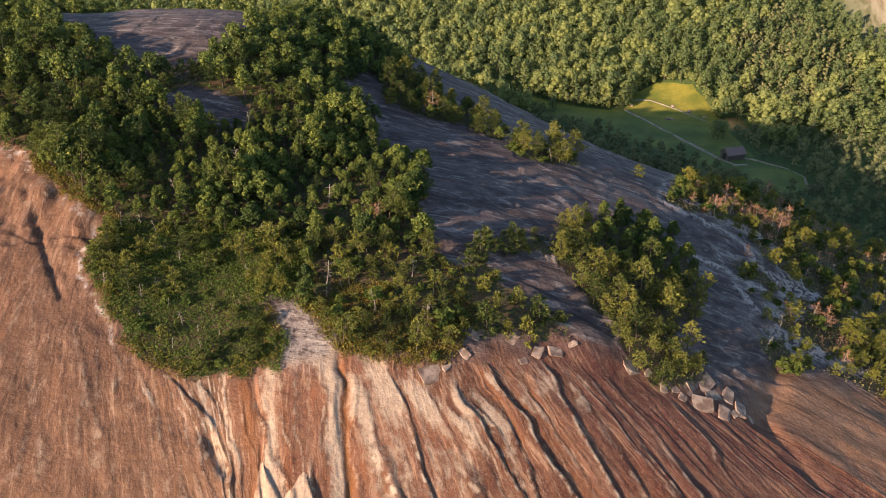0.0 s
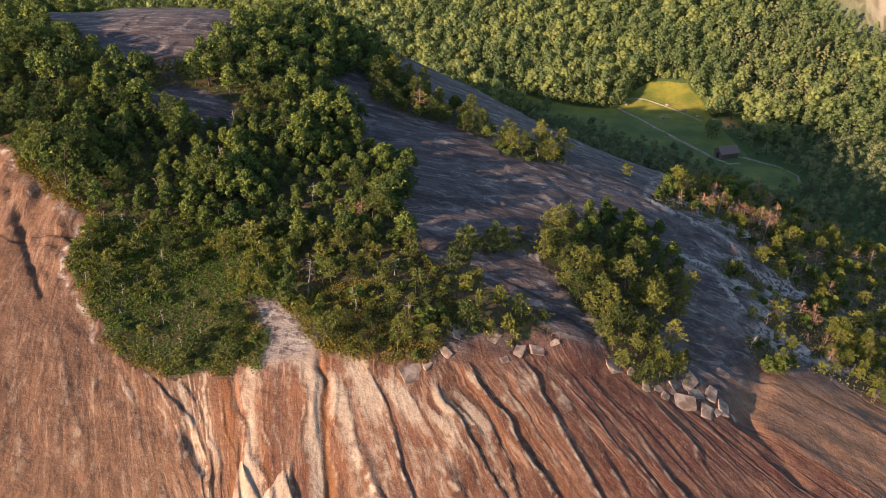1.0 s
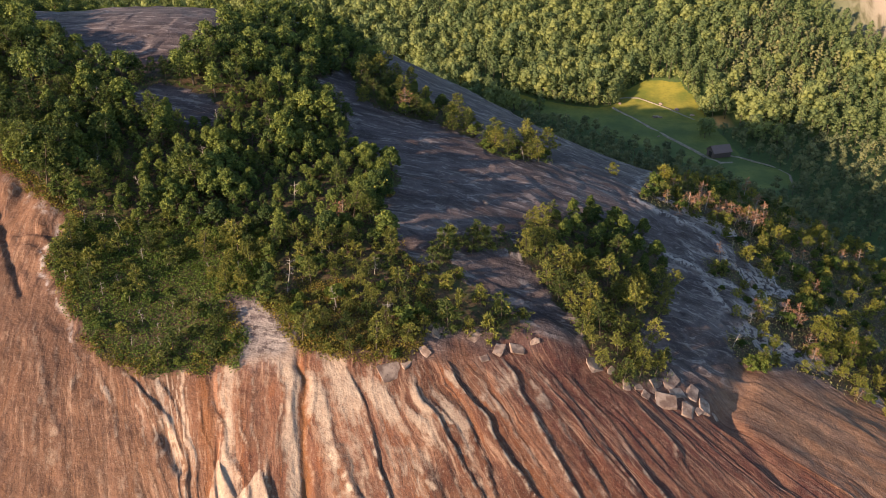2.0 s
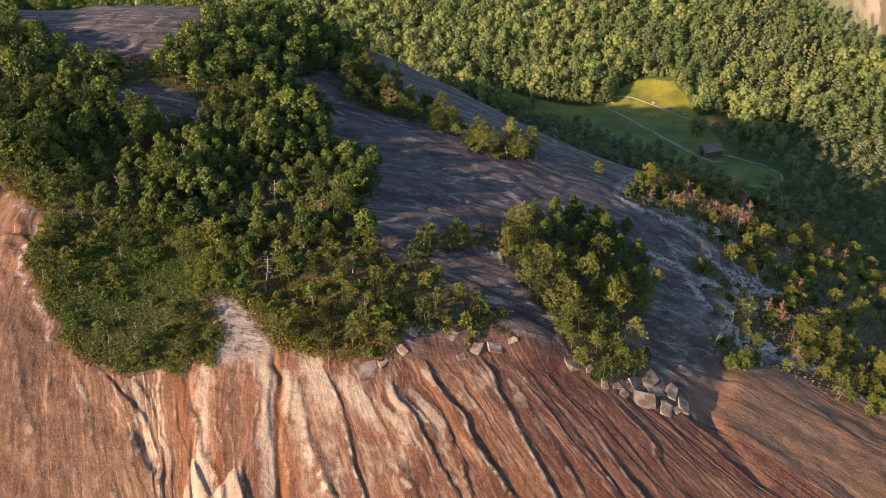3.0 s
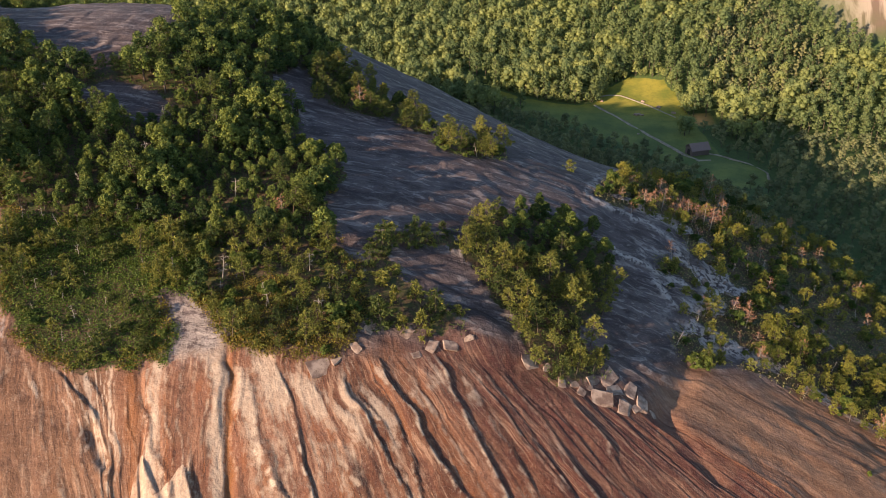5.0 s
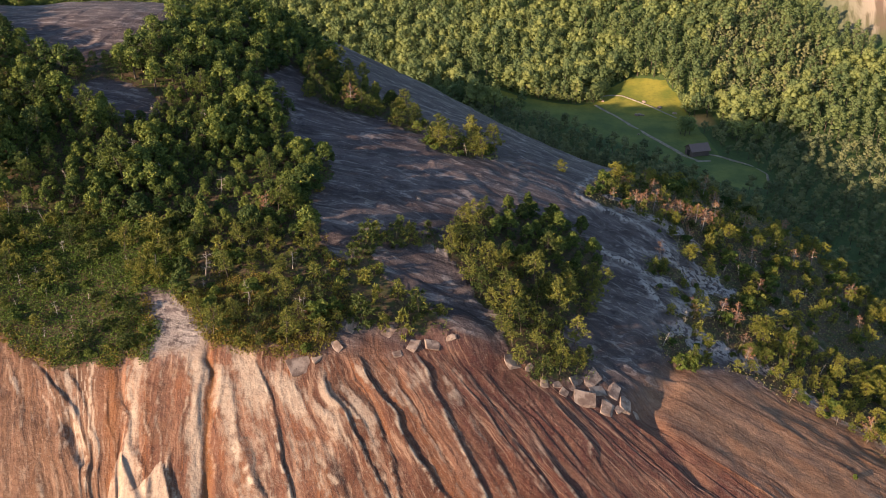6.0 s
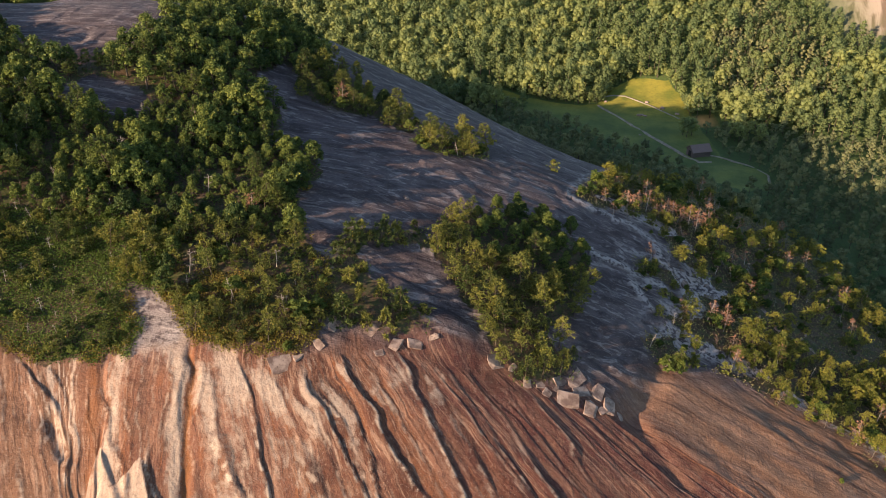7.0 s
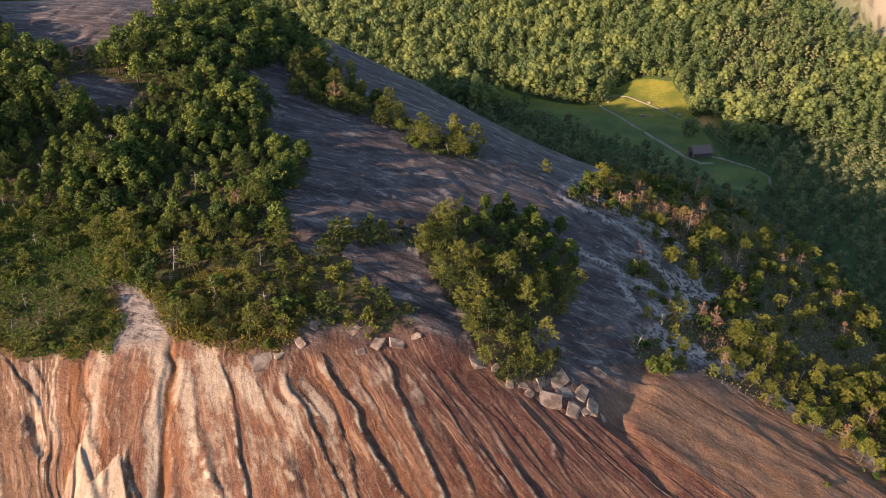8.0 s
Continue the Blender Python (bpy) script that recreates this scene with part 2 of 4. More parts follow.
    lumps = k.math("ADD", k.math("ADD", lumps, rills), k.math("MULTIPLY", wash2, k.math("MULTIPLY", k.attr("slab"), 1.1)))
    k.bump(k.math("MULTIPLY", lumps, k.math("ADD", k.math("MULTIPLY", bare, 0.7), 0.3)), 0.8, 0.42)
    return k.mat


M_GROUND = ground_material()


# ---- landform ----
# Heights of the dome's control net, in metres: rows every 42 m from y = 2, columns every 40 m from x = -170.
NET = np.array([
    (-12, -21, -29, -35, -43, -46, -46, -46, -48, -51),
    (21, 18, 16.6, 12.9, 2.7, -2.9, -9, -16, -27, -37),
    (52, 55.1, 64.2, 56.3, 47.4, 38.5, 23.2, 12, -5, -23),
    (76, 79.3, 81.1, 72.1, 81.3, 67.6, 45.9, 35, 15.4, -9),
    (92, 93.9, 94.8, 88.4, 85.2, 75.8, 55.7, 34.9, 21.3, -0),
    (101, 101.9, 102.9, 100.7, 81.8, 77.4, 63.3, 47, 28.8, 2),
    (105, 105.5, 106.5, 107.8, 89.2, 67.7, 49.3, 41.4, 23, -2),
    (93, 84.7, 90.5, 87, 81.2, 56.8, 34.3, 21.7, 6, -12),
    (98, 83, 67.3, 53.4, 40.3, 25, 12, 1, -11, -23),
], float)
NET_X, NET_DX, NET_Y, NET_DY = -130.0, 40.0, 44.0, 42.0


def weave(v, start, step, n):
    q = (v - start) / step
    inside = np.clip(q, 0, n - 3.001)
    i = np.floor(inside).astype(int)
    f, over = inside - i, np.clip(q - inside, -3, 3)
    w = ((1 - f) ** 3 / 6, (3 * f ** 3 - 6 * f ** 2 + 4) / 6, (-3 * f ** 3 + 3 * f ** 2 + 3 * f + 1) / 6, f ** 3 / 6)
    g = (-(1 - f) ** 2 / 2, (3 * f ** 2 - 4 * f) / 2, (-3 * f ** 2 + 2 * f + 1) / 2, f ** 2 / 2)
    return i, [a + over * b for a, b in zip(w, g)]


def dome(x, y):
    i, bx = weave(x, NET_X, NET_DX, NET.shape[1])
    j, by = weave(y, NET_Y, NET_DY, NET.shape[0])
    z = sum(bx[a] * by[b] * NET[j + b, i + a] for a in range(4) for b in range(4))
    far = np.clip((np.hypot(x + 40, y - 180) - 185) / 150, 0, 1)
    return z - 160 * far * far * (3 - 2 * far)


def valley(x, y):
    """The flat bottom and the wooded hill beyond it."""
    foot = 480 - 0.45 * np.maximum(0, x - 100)
    d = y - foot
    rise = (0.2 + 0.2 * np.clip(x / 150, 0, 1)) * 0.5 * (d + np.sqrt(d * d + 400))
    return 160 * (1 - np.exp(-rise / 160)) - 0.03 * np.clip(x - 150, 0, 400)


def land(x, y):
    """The smooth ground."""
    a, b = np.maximum(dome(x, y), -120), valley(x, y)
    return 0.5 * (a + b + np.sqrt((a - b) ** 2 + 64))


def hashed(i, j, seed):
    h = (i * 374761393 + j * 668265263 + seed * 974711) & 0xFFFFFFFF
    h = ((h ^ (h >> 13)) * 1274126177) & 0xFFFFFFFF
    return ((h ^ (h >> 16)) & 0xFFFF) / 65535.0


def rough(x, y, seed=0, octaves=3):
    """Smooth noise, about -1 to 1."""
    total, gain = 0.0, 1.0
    for o in range(octaves):
        i, j = np.floor(x).astype(np.int64), np.floor(y).astype(np.int64)
        f, g = x - i, y - j
        f, g = f * f * f * (f * (6 * f - 15) + 10), g * g * g * (g * (6 * g - 15) + 10)
        n = seed + 31 * o
        a = hashed(i, j, n) * (1 - f) + hashed(i + 1, j, n) * f
        b = hashed(i, j + 1, n) * (1 - f) + hashed(i + 1, j + 1, n) * f
        total = total + gain * (2 * (a * (1 - g) + b * g) - 1)
        x, y, gain = x * 2.03 + 17.1, y * 2.03 + 5.3, gain * 0.5
    return total


def ramp(v, a, b):
    f = np.clip((v - a) / (b - a), 0, 1)
    return f * f * (3 - 2 * f)


def inside(poly, x, y):
    """How far inside a polygon, in metres, and outside as minus."""
    x, y = np.asarray(x, float), np.asarray(y, float)
    near, within = np.full(x.shape, 1e9), np.zeros(x.shape, bool)
    for (ax, ay), (bx, by) in zip(poly, poly[1:] + poly[:1]):
        dx, dy = bx - ax, by - ay
        f = np.clip(((x - ax) * dx + (y - ay) * dy) / (dx * dx + dy * dy), 0, 1)
        near = np.minimum(near, np.hypot(x - ax - f * dx, y - ay - f * dy))
        if dy:
            within ^= ((ay > y) != (by > y)) & (x < dx * (y - ay) / dy + ax)
    return np.where(within, near, -near)


# Plan of the cover.
WOOD = [(-150, 178), (-91, 166), (-87, 160), (-78, 154), (-69, 148), (-70, 136), (-64, 130), (-60, 123), (-55, 119), (-46, 116), (-35, 117), (-31, 118),
        (-30, 123), (-32, 128), (-34, 131), (-28, 130), (-24, 127.5), (-21, 123), (-18, 120), (-7, 120), (0, 121), (4, 126), (6, 131), (3, 142), (-2, 148), (-6, 159), (-2, 171), (-4, 179),
        (-11, 182), (-16, 184), (-16, 194), (-17, 203), (-24, 208), (-27, 216), (-22, 226), (-10, 236), (-12, 252), (-28, 264), (-46, 260), (-55, 236), (-60, 214), (-68, 203), (-78, 203), (-90, 211), (-104, 226), (-123, 248), (-160, 258)]
GAP = [(-72, 188), (-64, 184), (-55, 181), (-47, 183), (-45, 189), (-52, 196), (-64, 198)]
CLUMP = [(27, 166), (25, 152), (30, 142), (38, 137), (50, 142), (57, 151), (62, 166), (58, 180), (44, 182)]
TAIL = [(33, 141), (37, 131), (42, 127), (51, 130), (56, 135), (50, 143), (40, 140)]
STRIP = [(-19, 228), (-15, 213), (-7, 210), (4, 211.5), (15, 207), (18, 212), (8, 226), (-3, 240), (-12, 242)]
ISLAND = [(16, 200), (25, 196), (38, 204), (37, 210), (26, 211), (18, 207)]
LEDGE = [(2, 134), (8, 128), (17, 129), (26, 131), (24, 136), (14, 140), (8, 147), (28, 156), (24, 160), (6, 151)]
SCRUB = [(60, 200), (66, 197.5), (74, 197), (84, 196), (86, 187), (80, 184.5), (73, 181.5), (74, 176.5), (82, 174.5), (73, 168.5), (76, 163), (72, 158), (72, 147), (77, 145), (86, 149.5), (96, 150), (103, 146.5), (112, 143), (121, 140), (140, 130), (190, 118), (260, 200),
         (230, 300), (150, 300), (110, 275), (84, 255), (70, 226), (64, 208)]
MEADOW = [(28, 478), (50, 452), (90, 418), (111, 395), (127, 376), (141, 357), (157, 343), (160, 390), (156, 412), (156, 434), (155, 463), (151, 477), (132, 485), (116, 475),
          (107, 457), (97, 455), (86, 457), (64, 468), (50, 480), (33, 486)]
PADDOCK = [(152, 386), (160, 379), (169, 371), (174, 359), (170, 344), (156, 340)]
CLIFF = [(252, 560), (255, 538), (270, 508), (284, 480), (312, 470), (350, 520), (310, 590)]

# The fan of fall lines on the steep face: across, the crest's y, and how far they drift to +x per metre of fall.
FAN = np.array([(-115, 150, 0.0), (-80, 140, 0.05), (-60, 122, 0.30), (-46, 117, 0.5), (-32, 118, 0.12), (-18, 120, 0.10), (-12, 120, 0.38), (-2, 119, 0.48), (7, 123, 0.8),
                (19, 128, 1.25), (33, 130, 1.5), (48, 130, 2.2), (60, 131, 2.7), (75, 144, 3.4), (100, 150, 4.0), (160, 150, 4.5), (420, 150, 0.0)], float)


def below(d):
    """Metres of plan below the crest, eased in."""
    return np.minimum(0.5 * (d + np.sqrt(d * d + 5)), 40)


def fall(x, y):
    """Across and down: the place on the crest from which water would reach (x, y), and the metres of plan below it."""
    u = np.linspace(FAN[0, 0], FAN[-1, 0], 1600)
    crest, drift = np.interp(u, FAN[:, 0], FAN[:, 1]), np.interp(u, FAN[:, 0], FAN[:, 2])
    flat_x, flat_y = np.ravel(x), np.ravel(y)
    across = np.empty(flat_x.shape)
    key = np.round(flat_y, 3)
    order = np.argsort(key, kind="stable")
    edges = np.flatnonzero(np.diff(key[order])) + 1
    for part_of in np.split(order, edges):
        reach = u + drift * below(crest - flat_y[part_of[0]])
        reach = np.maximum.accumulate(reach + u * 1e-4)
        across[part_of] = np.interp(flat_x[part_of], reach, u)
    far = (flat_x < u[0]) | (flat_x > 415)
    across = np.where(far, flat_x, across)
    down = np.interp(across, u, crest) - flat_y
    return across.reshape(np.shape(x)), down.reshape(np.shape(x))


def gully(x, y, ax, ay, bx, by, width):
    f = np.clip(((x - ax) * (bx - ax) + (y - ay) * (by - ay)) / ((bx - ax) ** 2 + (by - ay) ** 2), 0, 1)
    return np.exp(-((x - ax - f * (bx - ax)) ** 2 + (y - ay - f * (by - ay)) ** 2) / (2 * width * width))


# Flutes of the face, from -x to +x: where their edges lie across, at 0, 8 and 20 m below the crest; how far down they begin; how strong they are.
FLUTES_WEST = ((-140, -140, -140, 0, 0.3), (-118, -118, -118, 2, 0.3), (-100, -100, -99, 3, 0.4), (-86, -84, -82, 2, 0.4), (-77, -75, -73, 4, 0.35), (-69, -66.5, -62.8, 6, 0.45),
               (-62.5, -60, -57, 8, 0.6), (-57, -54.5, -52, 3, 0.5), (-52, -44.5, -40.8, 1, 0.75), (-47, -42, -38.6, 1, 0.6), (-37, -36.6, -34.6, 5, 0.5), (-34.6, -33.5, -28.4, 6, 0.7))
FLUTES_MIDDLE = ((-26.4, -26.2, -23.6, 16, 1.0), (-18.7, -20, -18.7, -2, 0.7), (-16, -14.7, -13, 4, 1.0), (-12, -8.2, -9.2, 1, 1.15), (-6, -3.4, -1.8, 2, 0.6), (-1.6, -0.8, -0.2, 5, 0.5), (0.7, 0.9, 1.5, 2, 0.9),
                 (3.4, 5.2, 3.2, 6, 0.6), (5.6, 8.0, 8.4, 0, 1.7), (11.5, 11.0, 10.4, 3, 0.5), (16.8, 14.9, 12.6, 1, 1.1), (20.2, 18.5, 16.7, 3, 1.0))
FLUTES_EAST = ((25, 22.9, 20.6, 2, 0.75), (30.2, 27.8, 24, 3, 1.05), (35, 32.4, 28.5, 4, 0.65), (39.5, 36.1, 32.5, 4, 0.95), (43, 40.0, 38.0, 2, 0.9), (48.5, 44.6, 42, 3, 0.75), (54, 49.2, 46, 2, 1.0),
               (61, 56, 52, 1, 0.8), (66, 62.6, 59, 2, 0.5), (74, 67.5, 62, 3, 0.5), (88, 76, 68, 2, 0.65), (102, 90, 77, 3, 0.55), (120, 108, 92, 4, 0.5), (150, 140, 125, 4, 0.4))
FLUTES = FLUTES_WEST + FLUTES_MIDDLE + FLUTES_EAST


def flute_place(across, down):
    """The number of the flute and how far through it, as one running value."""
    d = np.clip(down, 0, 45)
    at = [np.where(d < 8, a + (b - a) * d / 8, b + (c - b) * (d - 8) / 12) for a, b, c, _, _ in FLUTES]
    for i in range(1, len(at)):
        at[i] = np.maximum(at[i], at[i - 1] + 0.9)
    return sum(np.clip((across - at[i]) / (at[i + 1] - at[i]), 0, 1) for i in range(len(at) - 1))


def ribbing(across, down):
    """The overlapping ribs of the face: height 0 to 1, with the steep side towards +x, and the place within each rib."""
    wob = across + 0.9 * rough(across * 0.07, down * 0.09, 3, 2) + 0.70 * rough(across * 0.25, down * 0.20, 4, 2) + 0.16 * rough(across * 0.9, down * 0.5, 5, 2)
    out = 0.0
    place = []
    for period, gain, seed in ((4.9, 1.0, 11), (2.3, 0.34, 17), (1.1, 0.12, 23)):
        if seed == 11:
            ph = flute_place(wob, down)
            n = np.clip(np.floor(ph).astype(np.int64), 0, len(FLUTES) - 2)
            strong = np.array([q[4] for q in FLUTES])[n + 1]
            begins = np.array([q[3] for q in FLUTES], float)[n + 1]
            strong = strong * ramp(down, begins - 1, begins + 3) * (0.80 + 0.55 * rough(n * 0.77, down / 9, seed + 2, 2))
        else:
            ph = wob / period + 0.37 * seed + 0.5 * rough(wob / 11, down / 17, seed + 5, 2)
            n = np.floor(ph).astype(np.int64)
            begins = 15 * hashed(n, n * 0 + 5, seed) - 5
            strong = (0.30 + 0.70 * hashed(n, n * 0, seed)) * ramp(down, begins, begins + 4) * (0.7 + 0.6 * rough(n * 0.77, down / 9, seed + 2, 2))
        f = ph - n
        strong = np.clip(strong, 0, 1.7)
        out = out + gain * (np.interp(across, (-5, 10, 55, 62), (1, 1.9, 1.9, 1.4)) if seed == 17 else 1) * strong * f ** 0.8 * (1 - ramp(f, 0.86, 1.0)) * 1.05
        head = np.exp(-((down - begins - 3.5) / 3.0) ** 2) * ramp(f, 0.15, 0.4) * ramp(f, 0.95, 0.8)
        place.append((f, np.clip(strong, 0, 1.2), head))
    return out, place, wob


# Flakes: where the tip lies across and down, and how fast they widen to -x and +x.
FLAKES = ((-33.2, 14.5, 0.65, 0.65), (-25.4, 17.1, 1.0, 0.5))


def flake_place(across, down, at, begin, west, east):
    """0 to 1 through a flake that widens downwards from its tip."""
    d = np.maximum(down - begin, 0.05)
    return (across - at + west * d) / ((west + east) * d)


def relief(x, y, across, down):
    """The ribs, runnels and swells of the bare rock, in metres."""
    face = ramp(down, -3, 5) * ramp(down, 120, 60)
    ribs, _, wob = ribbing(across, down)
    strength = np.interp(across, (-110, -60, -46, -34, -20, 0, 20, 56, 64, 110), (0.33, 0.40, 0.60, 0.58, 0.66, 0.62, 0.55, 0.52, 0.5, 0.45))
    swell = 0.35 * rough(wob / 9, down / 30, 13, 2)
    z = face * strength * (0.92 * ribs + swell) + face * (0.05 * rough(x / 2.0, y / 2.0, 33, 2) + 0.22 * rough(x / 6.5, y / 4.5, 34, 2) * np.interp(across, (-40, -15, 56, 64), (1.1, 0.6, 0.6, 1.3)))
    # a rounded tongue between two runnels
    tongue = ramp(wob, -33.5, -28.5) * ramp(wob, -18.0, -22.0)
    z = z + ramp(down, -6, 4) * (0.6 * tongue - 0.45 * np.exp(-((wob + 18.4) / 0.6) ** 2) - 0.35 * np.exp(-((wob + 34.0) / 0.8) ** 2))
    # two pale flakes that lift off the lower face
    for at, begin, west, east in FLAKES:
        t = flake_place(across, down, at, begin, west, east)
        z = z + 1.0 * ramp(down, begin, begin + 3) * np.clip(t, 0, 1) * (1 - ramp(t, 0.86, 1.0))
    # the hollow under an overhanging sheet, and cracks on the upper shoulder
    z = z - 0.9 * gully(x, y, -40.5, 106.5, -37.0, 101.5, 0.8)
    for ax, ay, bx, by in ((-96, 160, -88, 155), (-88, 155, -84, 149), (-84, 149, -80.7, 143), (-80.7, 143, -76.7, 136.4), (-76.7, 136.4, -72.5, 130), (-84, 149, -79, 151), (-80.7, 143, -86, 141)):
        z = z - 0.5 * gully(x, y, ax, ay, bx, by, 0.45)
    z = z + ramp(down, 3, -6) * ramp(x, -60, -70) * ramp(y, 178, 166) * 0.8 * rough(x / 5, y / 5, 35, 4)
    # the gully between the face and the next swell, and the notch above it
    z = z - 1.6 * gully(x, y, 76, 147, 66, 130, 2.0) - 0.7 * gully(x, y, 66, 130, 75, 119, 1.2) + 0.8 * gully(x, y, 71, 127, 90, 120, 3.0)
    # a rounded slab that bulges at the lip
    z = z + 1.6 * np.exp(-(((x - 27) / 7.5) ** 2 + ((y - 133) / 4.5) ** 2) ** 2)
    # slabs: low swells and exfoliation steps
    slab = 1 - face
    step = rough(x / 26, y / 9, 43, 2) * 2.2 + y / 15
    z = z + slab * (0.5 * rough(x / 22, y / 14, 41, 3) + 0.35 * ramp(y, 132, 142) * ramp(step - np.floor(step), 0.0, 0.12) * ramp(step - np.floor(step), 1.0, 0.3) + 0.09 * rough(x / 6, y / 1.6, 51, 3))
    return z


def spread(lo, hi, fine, bands):
    """Coordinates from lo to hi: fine in the bands, wider and wider away from them."""
    v, out = bands[0][0], []
    for a, b, step in bands:
        out += list(np.arange(a, b - step * 0.5, step))
    out.append(bands[-1][1])
    step, v = bands[-1][2], out[-1]
    while v < hi:
        step *= 1.22
        v += min(step, 250)
        out.append(v)
    step, v, front = bands[0][2], out[0], []
    while v > lo:
        step *= 1.22
        v -= min(step, 250)
        front.append(v)
    return np.array(front[::-1] + out)


def soil_cover(x, y):
    s = np.full(np.shape(x), -99.0)
    for poly in (WOOD, CLUMP, TAIL, STRIP, ISLAND, LEDGE, SCRUB):
        s = np.maximum(s, inside(poly, x, y))
    bare = ramp(rough(x / 10, y / 6, 99, 3), -0.25, 0.15) * ramp(y, 225, 205) * ramp(x, 66, 76)
    s = s - 9 * bare - 12 * ledge(x, y) * ramp(x, 54, 60)
    s = np.where(inside(GAP, x, y) > 0, -inside(GAP, x, y), s)
    return s


LEDGES = ((59.6, 198.2, 65.6, 195.5), (65.6, 195.5, 81, 194.3), (81.3, 194.2, 82.7, 185), (82, 184.5, 89, 181.8), (89, 181.8, 94, 179), (94, 179, 109, 179.3), (95, 181, 107, 181.2),
          (62, 176.3, 73.3, 174.8), (73, 174.6, 81, 174.3), (68.4, 204.8, 87, 212), (72.3, 168.6, 75.5, 163.4), (103, 167, 120, 171.3), (117.7, 179.5, 124, 174), (80, 160, 88, 158))


def ledge(x, y):
    """1 on the pale ledges of bare rock that cross the scrub."""
    v = 0.0
    for ax, ay, bx, by in LEDGES:
        v = np.maximum(v, gully(x, y + 1.2 * rough(x / 5, y / 5, 66, 2), ax, ay, bx, by, 1.0))
    return v


def height(x, y):
    x, y = np.asarray(x, float), np.asarray(y, float)
    across, down = fall(x, y)
    near = ramp(np.hypot(x, y - 170), 330, 240)
    return land(x, y) + near * relief(x, y, across, down)


def mesh_of(name, verts, faces, material, attrs=None, smooth=False):
    """A mesh from arrays of vertices and of faces that all have the same number of corners."""
    verts, faces = np.asarray(verts, np.float32), np.asarray(faces, np.int32)
    me = bpy.data.meshes.new(name)
    n, k = faces.shape
    me.vertices.add(len(verts))
    me.vertices.foreach_set("co", verts.ravel())
    me.loops.add(n * k)
    me.loops.foreach_set("vertex_index", faces.ravel())
    me.polygons.add(n)
    me.polygons.foreach_set("loop_start", np.arange(0, n * k, k, dtype=np.int32))
    if smooth:
        me.polygons.foreach_set("use_smooth", np.ones(n, bool))
    for key, values in (attrs or {}).items():
        a = me.attributes.new(key, "FLOAT", "POINT")
        a.data.foreach_set("value", np.asarray(values, np.float32).ravel())
    me.update(calc_edges=True)
    me.validate()
    me.materials.append(material)
    return me


def grid_faces(nx, ny):
    i = np.arange(nx - 1)[None, :] + nx * np.arange(ny - 1)[:, None]
    i = i.ravel()
    return np.stack([i, i + 1, i + nx + 1, i + nx], 1)


def build_ground():
    us = spread(-3000, 3000, 0.36, [(-104, -50, 0.45), (-50, 64, 0.28), (64, 126, 0.65)])
    ys = spread(-1500, 3500, 0.45, [(94, 146, 0.40), (146, 226, 1.1), (226, 300, 2.6), (300, 560, 4.0)])
    # the columns of the sheet follow the fall lines of the face
    across, gy = np.meshgrid(us, ys)
    crest, drift = np.interp(across, FAN[:, 0], FAN[:, 1]), np.interp(across, FAN[:, 0], FAN[:, 2])
    gx = across + drift * below(crest - gy)
    down = crest - gy
    near = ramp(np.hypot(gx, gy - 170), 330, 240)
    cover = soil_cover(gx, gy) + 1.6 * rough(gx / 3.2, gy / 3.2, 61, 3)
    gz = land(gx, gy) + near * relief(gx, gy, across, down) * (1 - 0.6 * ramp(cover, -1, 2))
    gz = gz + ramp(cover, -0.8, 0.6) * 0.25 * near
    mead = np.maximum(inside(MEADOW, gx, gy), inside(PADDOCK, gx, gy))
    cliff = ramp(inside(CLIFF, gx, gy) + 3 * rough(gx / 9, gy / 9, 71), -1.5, 1.5)
    gz = gz + 24 * cliff * ramp(gy, 470, 520) + 3.0 * cliff * rough(gx / 9, gy / 26, 73, 3)
    valley_floor = ramp(dome(gx, gy) - valley(gx, gy), 14, 4)
    soil = np.maximum(ramp(cover, -0.2, 2.2), valley_floor)
    _, place, wob = ribbing(across, down)
    face = ramp(down, -3, 4)
    pale = (0.9 * np.exp(-((wob + 31.5) / 1.5) ** 2) + np.exp(-((wob + 20.5) / 1.4) ** 2) + 0.65 * np.exp(-((wob + 13.5) / 3.6) ** 2) + 0.4 * np.exp(-((wob + 5.5) / 2.8) ** 2)
            + 0.95 * ramp(wob, -33, -29) * ramp(wob, -17.5, -21) * ramp(down, 4, -2) + 0.6 * np.exp(-((wob + 41) / 1.3) ** 2) + 0.45 * np.exp(-((wob + 45.5) / 1.0) ** 2)
            + 0.35 * np.exp(-((wob - 1) / 2) ** 2)) * ramp(down, -9, -3)
    for at, begin, west, east in FLAKES:
        t = flake_place(across, down, at, begin, west, east)
        pale = pale + 1.2 * ramp(down, begin, begin + 1) * ramp(t, 0.0, 0.12) * ramp(t, 0.92, 0.84)
    pale = pale + 0.75 * ramp(wob, -53, -48) * ramp(wob, -37, -41) * ramp(np.sin(4.6 * wob + 1.5 * rough(wob / 3, down / 6, 68, 2)), 0.2, 0.9) * ramp(down, -0.5, 2) * ramp(down, 18, 11)
    pale = pale + 0.9 * np.exp(-((wob + 56.8 - 0.5 * (down - 5.5)) / 1.3) ** 2 - ((down - 8) / 2.8) ** 2)
    pale = pale + 0.22 * ramp(gx, -62, -74) * ramp(gy, 128, 142)
    (f1, s1, h1), (f2, s2, h2), _ = place
    pale = pale + h1 * face * np.interp(across, (-20, -16, 15, 32), (0, 0.9, 0.6, 0)) + 0.5 * h2 * face * np.interp(across, (-20, -16, 12, 30), (0, 0.9, 0.6, 0))
